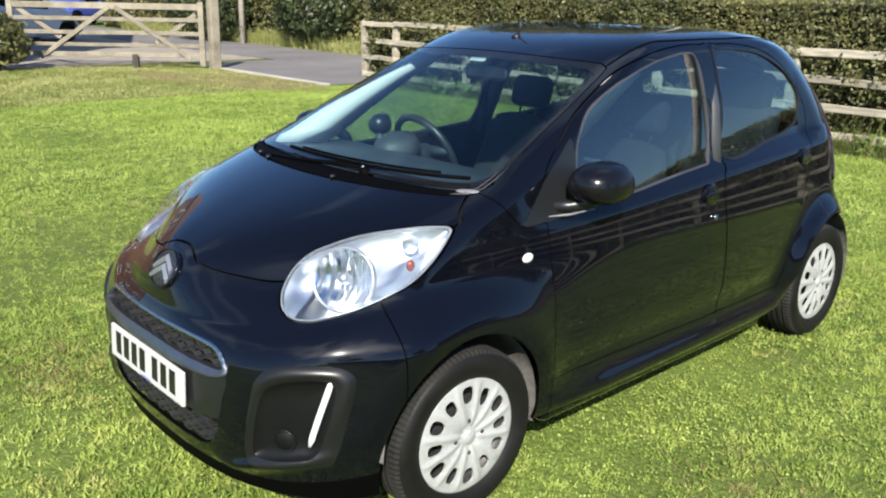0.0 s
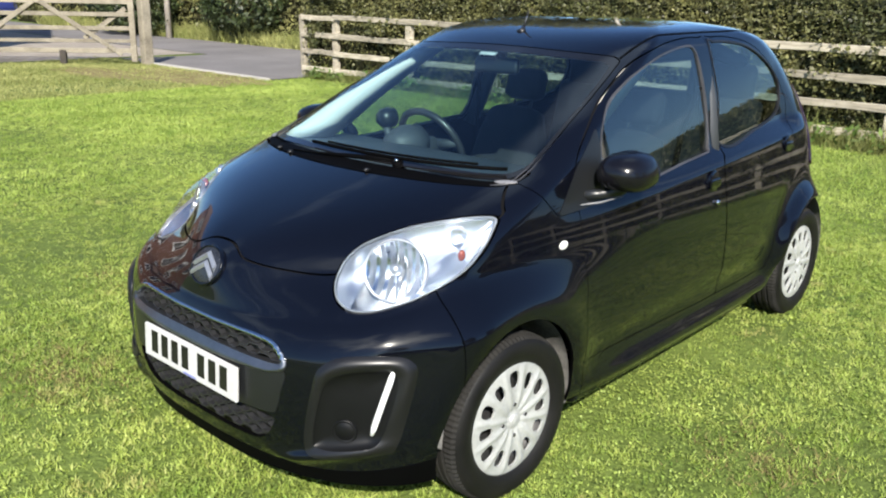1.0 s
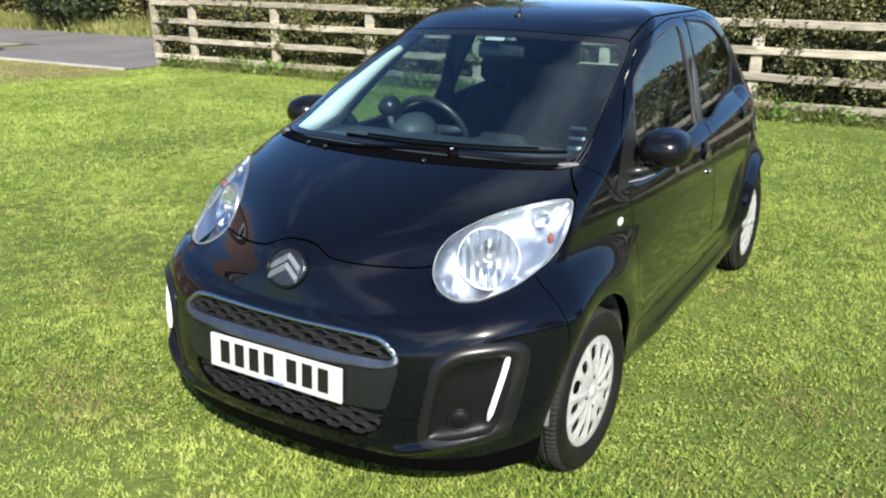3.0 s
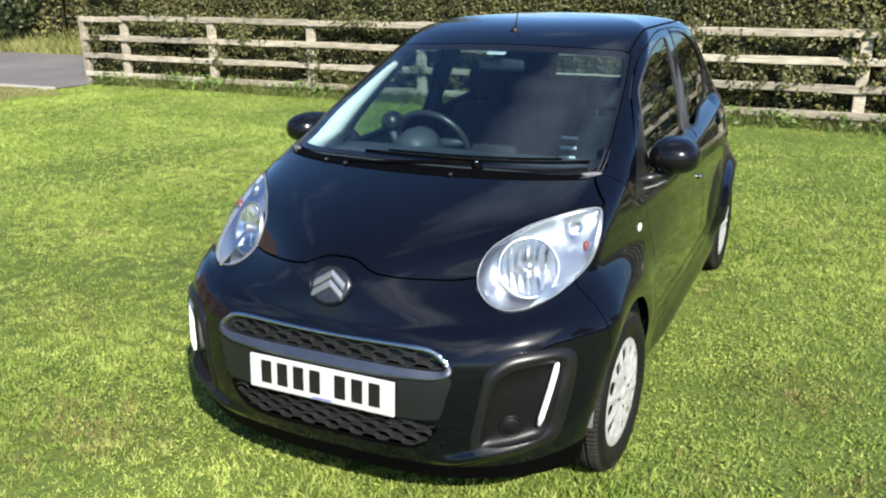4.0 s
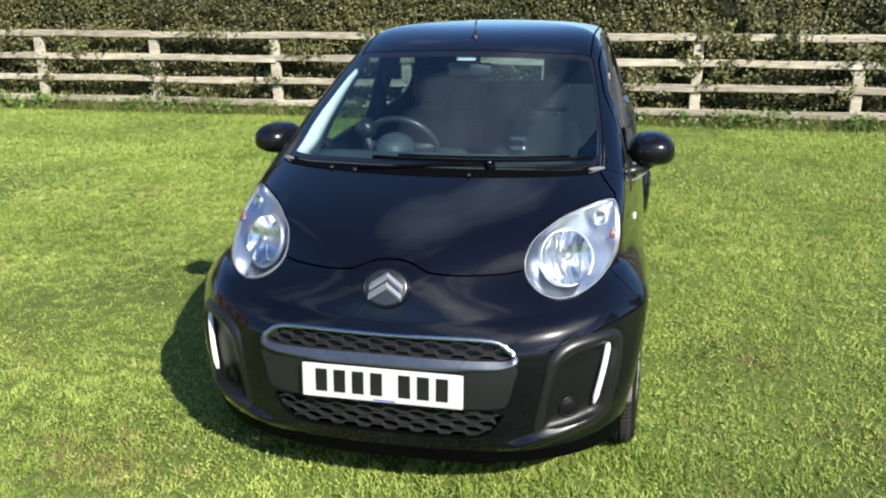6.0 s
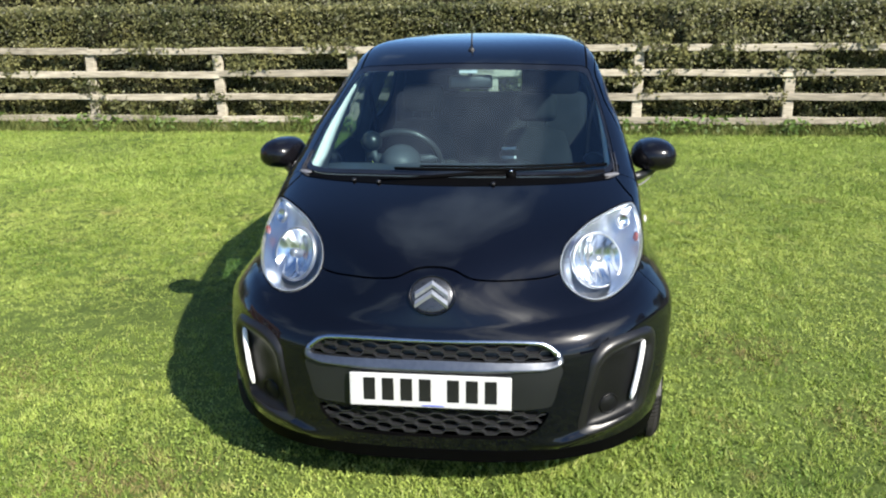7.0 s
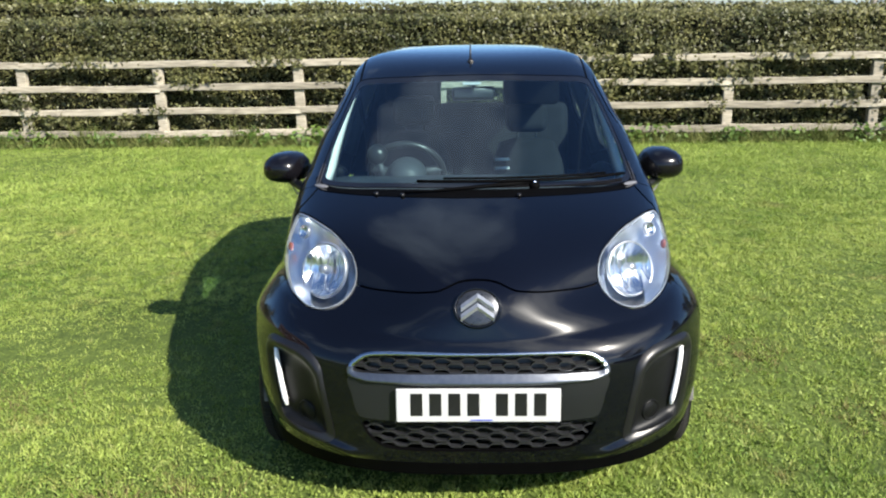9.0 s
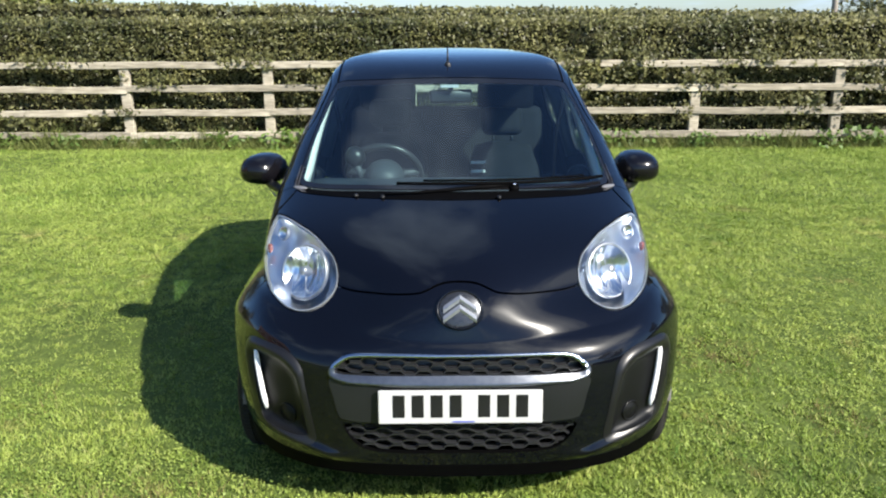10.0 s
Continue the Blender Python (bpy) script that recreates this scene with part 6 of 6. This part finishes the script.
# steering wheel
hub = Vector((0.77, 0.31, 0.91))
steer = part("steering_wheel", tube([(hub + Matrix.Rotation(radians(-26), 3, "Y") @ Vector((0, 0.17 * math.cos(a), 0.17 * math.sin(a)))) for a in np.linspace(0, 2 * math.pi, 48, endpoint=False)], 0.0155, 10, closed=True), M_WHEELRIM, car, "black three-spoke steering wheel")
for a in (0.2, math.pi - 0.2, -math.pi / 2):
    part("spoke", tube([hub, hub + Matrix.Rotation(radians(-26), 3, "Y") @ Vector((0, 0.17 * math.cos(a), 0.17 * math.sin(a)))], [0.03, 0.016], 8), M_DASH, steer)
part("horn_pad", ball(0.045, (0.45, 1, 0.85)), M_DASH, steer).location = hub
part("steering_column", tube([(0.5, 0.29, 0.82), (0.76, 0.29, 0.91)], 0.045, 12), M_DASH, steer)


# seats
def seat(x, y, side_, parent):
    s = part("front_seat", cushion(0.5, 0.46, 0.16), M_SEAT, parent, "dark grey cloth seat with striped side")
    s.location = (x, y, 0.455 if y > 0 else 0.4)
    rings_ = []
    for f, w, th in ((0.0, 0.19, 0.075), (0.12, 0.215, 0.085), (0.3, 0.21, 0.08), (0.48, 0.19, 0.07), (0.56, 0.165, 0.062), (0.61, 0.15, 0.05), (0.63, 0.09, 0.03)):
        cx, cz = 0.26 + 0.26 * f, 0.04 + 0.84 * f
        rings_.append([(cx + th * math.sin(a) * 1.0 - (0.03 * abs(math.cos(a)) ** 3), w * math.copysign(abs(math.cos(a)) ** 0.6, math.cos(a)), cz - 0.35 * th * math.sin(a)) for a in np.linspace(0, 2 * math.pi, 24, endpoint=False)])
    part("backrest", loft(rings_), M_SEAT, s)
    rest = part("headrest", cushion(0.085, 0.22, 0.15, 0.04), M_SEAT, s)
    rest.matrix_basis = pose(0.46, 0, 0.675, 0, 16, 0)
    for dy in (-0.05, 0.05):
        part("headrest_post", tube([(0.425, dy, 0.54), (0.45, dy, 0.63)], 0.006, 8), M_GREYPL, s)
    for z in (0.345, 0.39, 0.435, 0.48) if y < 0 else ():
        part("stripe", tube([(0.148 + 0.31 * z - 0.012 * t, side_ * (0.1 + 0.075 * t), z) for t in (0, 0.5, 1)], 0.009, 6), M_STRIPE, s)
    return s


seat(0.98, 0.31, -1, car)
seat(1.05, -0.29, 1, car)
bench = part("rear_seat", cushion(0.48, 1.16, 0.16), M_SEAT, car, "dark cloth rear bench")
bench.location = (1.78, 0, 0.52)
part("backrest", cushion(0.12, 1.16, 0.56, 0.05), M_SEAT, bench).matrix_basis = pose(0.3, 0, 0.3, 0, 14, 0)
for y in (-0.32, 0.32):
    part("headrest", cushion(0.09, 0.34, 0.2, 0.04), M_DARK, bench).matrix_basis = pose(0.37, y * 1.12, 0.63, 0, 12, 0)
# light A-pillar trims, the rear-view mirror and the belt posts
for sy in (1, -1):
    rows = []
    for k in (0.0, 0.15, 0.35, 0.55, 0.78, 1.03):
        z = 0.985 + 0.325 * k
        y = 0.6 - 0.018 * k - 0.032 * k * k
        front_ = Vector((skin_x(y, z) + 0.02, sy * y, z - 0.012))
        back_ = front_ + Vector((0.28 - 0.1 * k, -sy * 0.006, -0.03 + 0.02 * k))
        mid_ = front_.lerp(back_, 0.5) + Vector((0.0, -sy * 0.006, 0.0))
        out_ = front_.lerp(back_, 0.4) + Vector((0.0, sy * 0.006, 0.0))
        rows.append([front_, mid_, back_, out_])
    part("pillar_trim", loft(rows), M_TRIMLIGHT, car, "pale grey pillar trim")
    # thick lining tube added to block the sun from the seat tops
    part("roof_lining", tube([(1.06, sy * 0.505, 1.325), (1.16, sy * 0.5, 1.332), (1.35, sy * 0.5, 1.338), (1.7, sy * 0.5, 1.335), (2.1, sy * 0.47, 1.26)], [0.012, 0.034, 0.042, 0.04, 0.03], 10), M_DARK, car, "dark roof side lining added to shade the seats")
    part("belt_post", tube([(1.45, sy * 0.67, 0.9), (1.5, sy * 0.6, 1.15), (1.54, sy * 0.51, 1.36)], 0.04, 8), M_DASH, car)
    part("belt_strap", tube([(1.42, sy * 0.6, 1.2), (1.38, sy * 0.56, 1.0), (1.32, sy * 0.54, 0.6)], 0.012, 6), M_DARK, car)
glass_ = part("rear_view_mirror", smooth_all(block(0.03, 0.2, 0.062, (0, 0, 0), 0.014, 3)), M_GREYPL, car, "grey rear-view mirror")
glass_.matrix_basis = pose(0.82, 0.0, 1.272, 0, 8, 12)
part("mirror_stem", tube([(0.0, 0, 0.02), (-0.015, 0, 0.06)], 0.01, 8), M_BLACK, glass_)
part("mirror_face", block(0.002, 0.185, 0.05, (0.0155, 0, 0), 0, 1), M_MIRROR, glass_)


# ---- parked vehicles far behind the gate ----
def parked_car(at, turn, paint, label):
    root = thing("car", at, label, "car", group="parked cars in the yard")
    root.rotation_euler[2] = turn
    s = skin_sheet(90, 24, 30, 16)
    for cx, cz in WHEELS:
        s = s.cut(np.stack([cx + 0.337 * np.cos(ring), cz + 0.012 + 0.337 * np.sin(ring)], 1), "xz")[1]
    for name, line, view, mask in (("windscreen", SCREEN, "yz", front), ("rear_window", BACKLIGHT, "yz", rear)):
        g, s = s.cut(line, view, mask)
        part(name, g.mesh(name, M_FRIT, -0.004, 0), None, root)
    for side in (right_side, left_side):
        for line in (WINDOW_F, WINDOW_R):
            g, s = s.cut(line, "xz", side)
            part("window_glass", g.mesh("window_glass", M_FRIT, -0.004, 0), None, root)
    part("body", s.mesh("body", paint, 0, 0.02), None, root)
    for x in (0.0, 2.34):
        for sy in (1, -1):
            w = part("wheel", lathe([(0.0, 0.06), (0.18, 0.05), (0.19, 0.074), (0.25, 0.078), (0.275, 0.05), (0.278, 0.0), (0.275, -0.05), (0.25, -0.078), (0.1, -0.07)], 32), M_RUBBER, root)
            w.matrix_basis = pose(x, sy * 0.71, 0.272, 0, 0, 0 if sy > 0 else 180)


parked_car((7.3, 24.4, 0), radians(200), M_PARKWHITE, "small white car parked in the yard")
parked_car((11.2, 34.5, 0), radians(25), M_PARKBLUE, "small blue car parked in the yard")
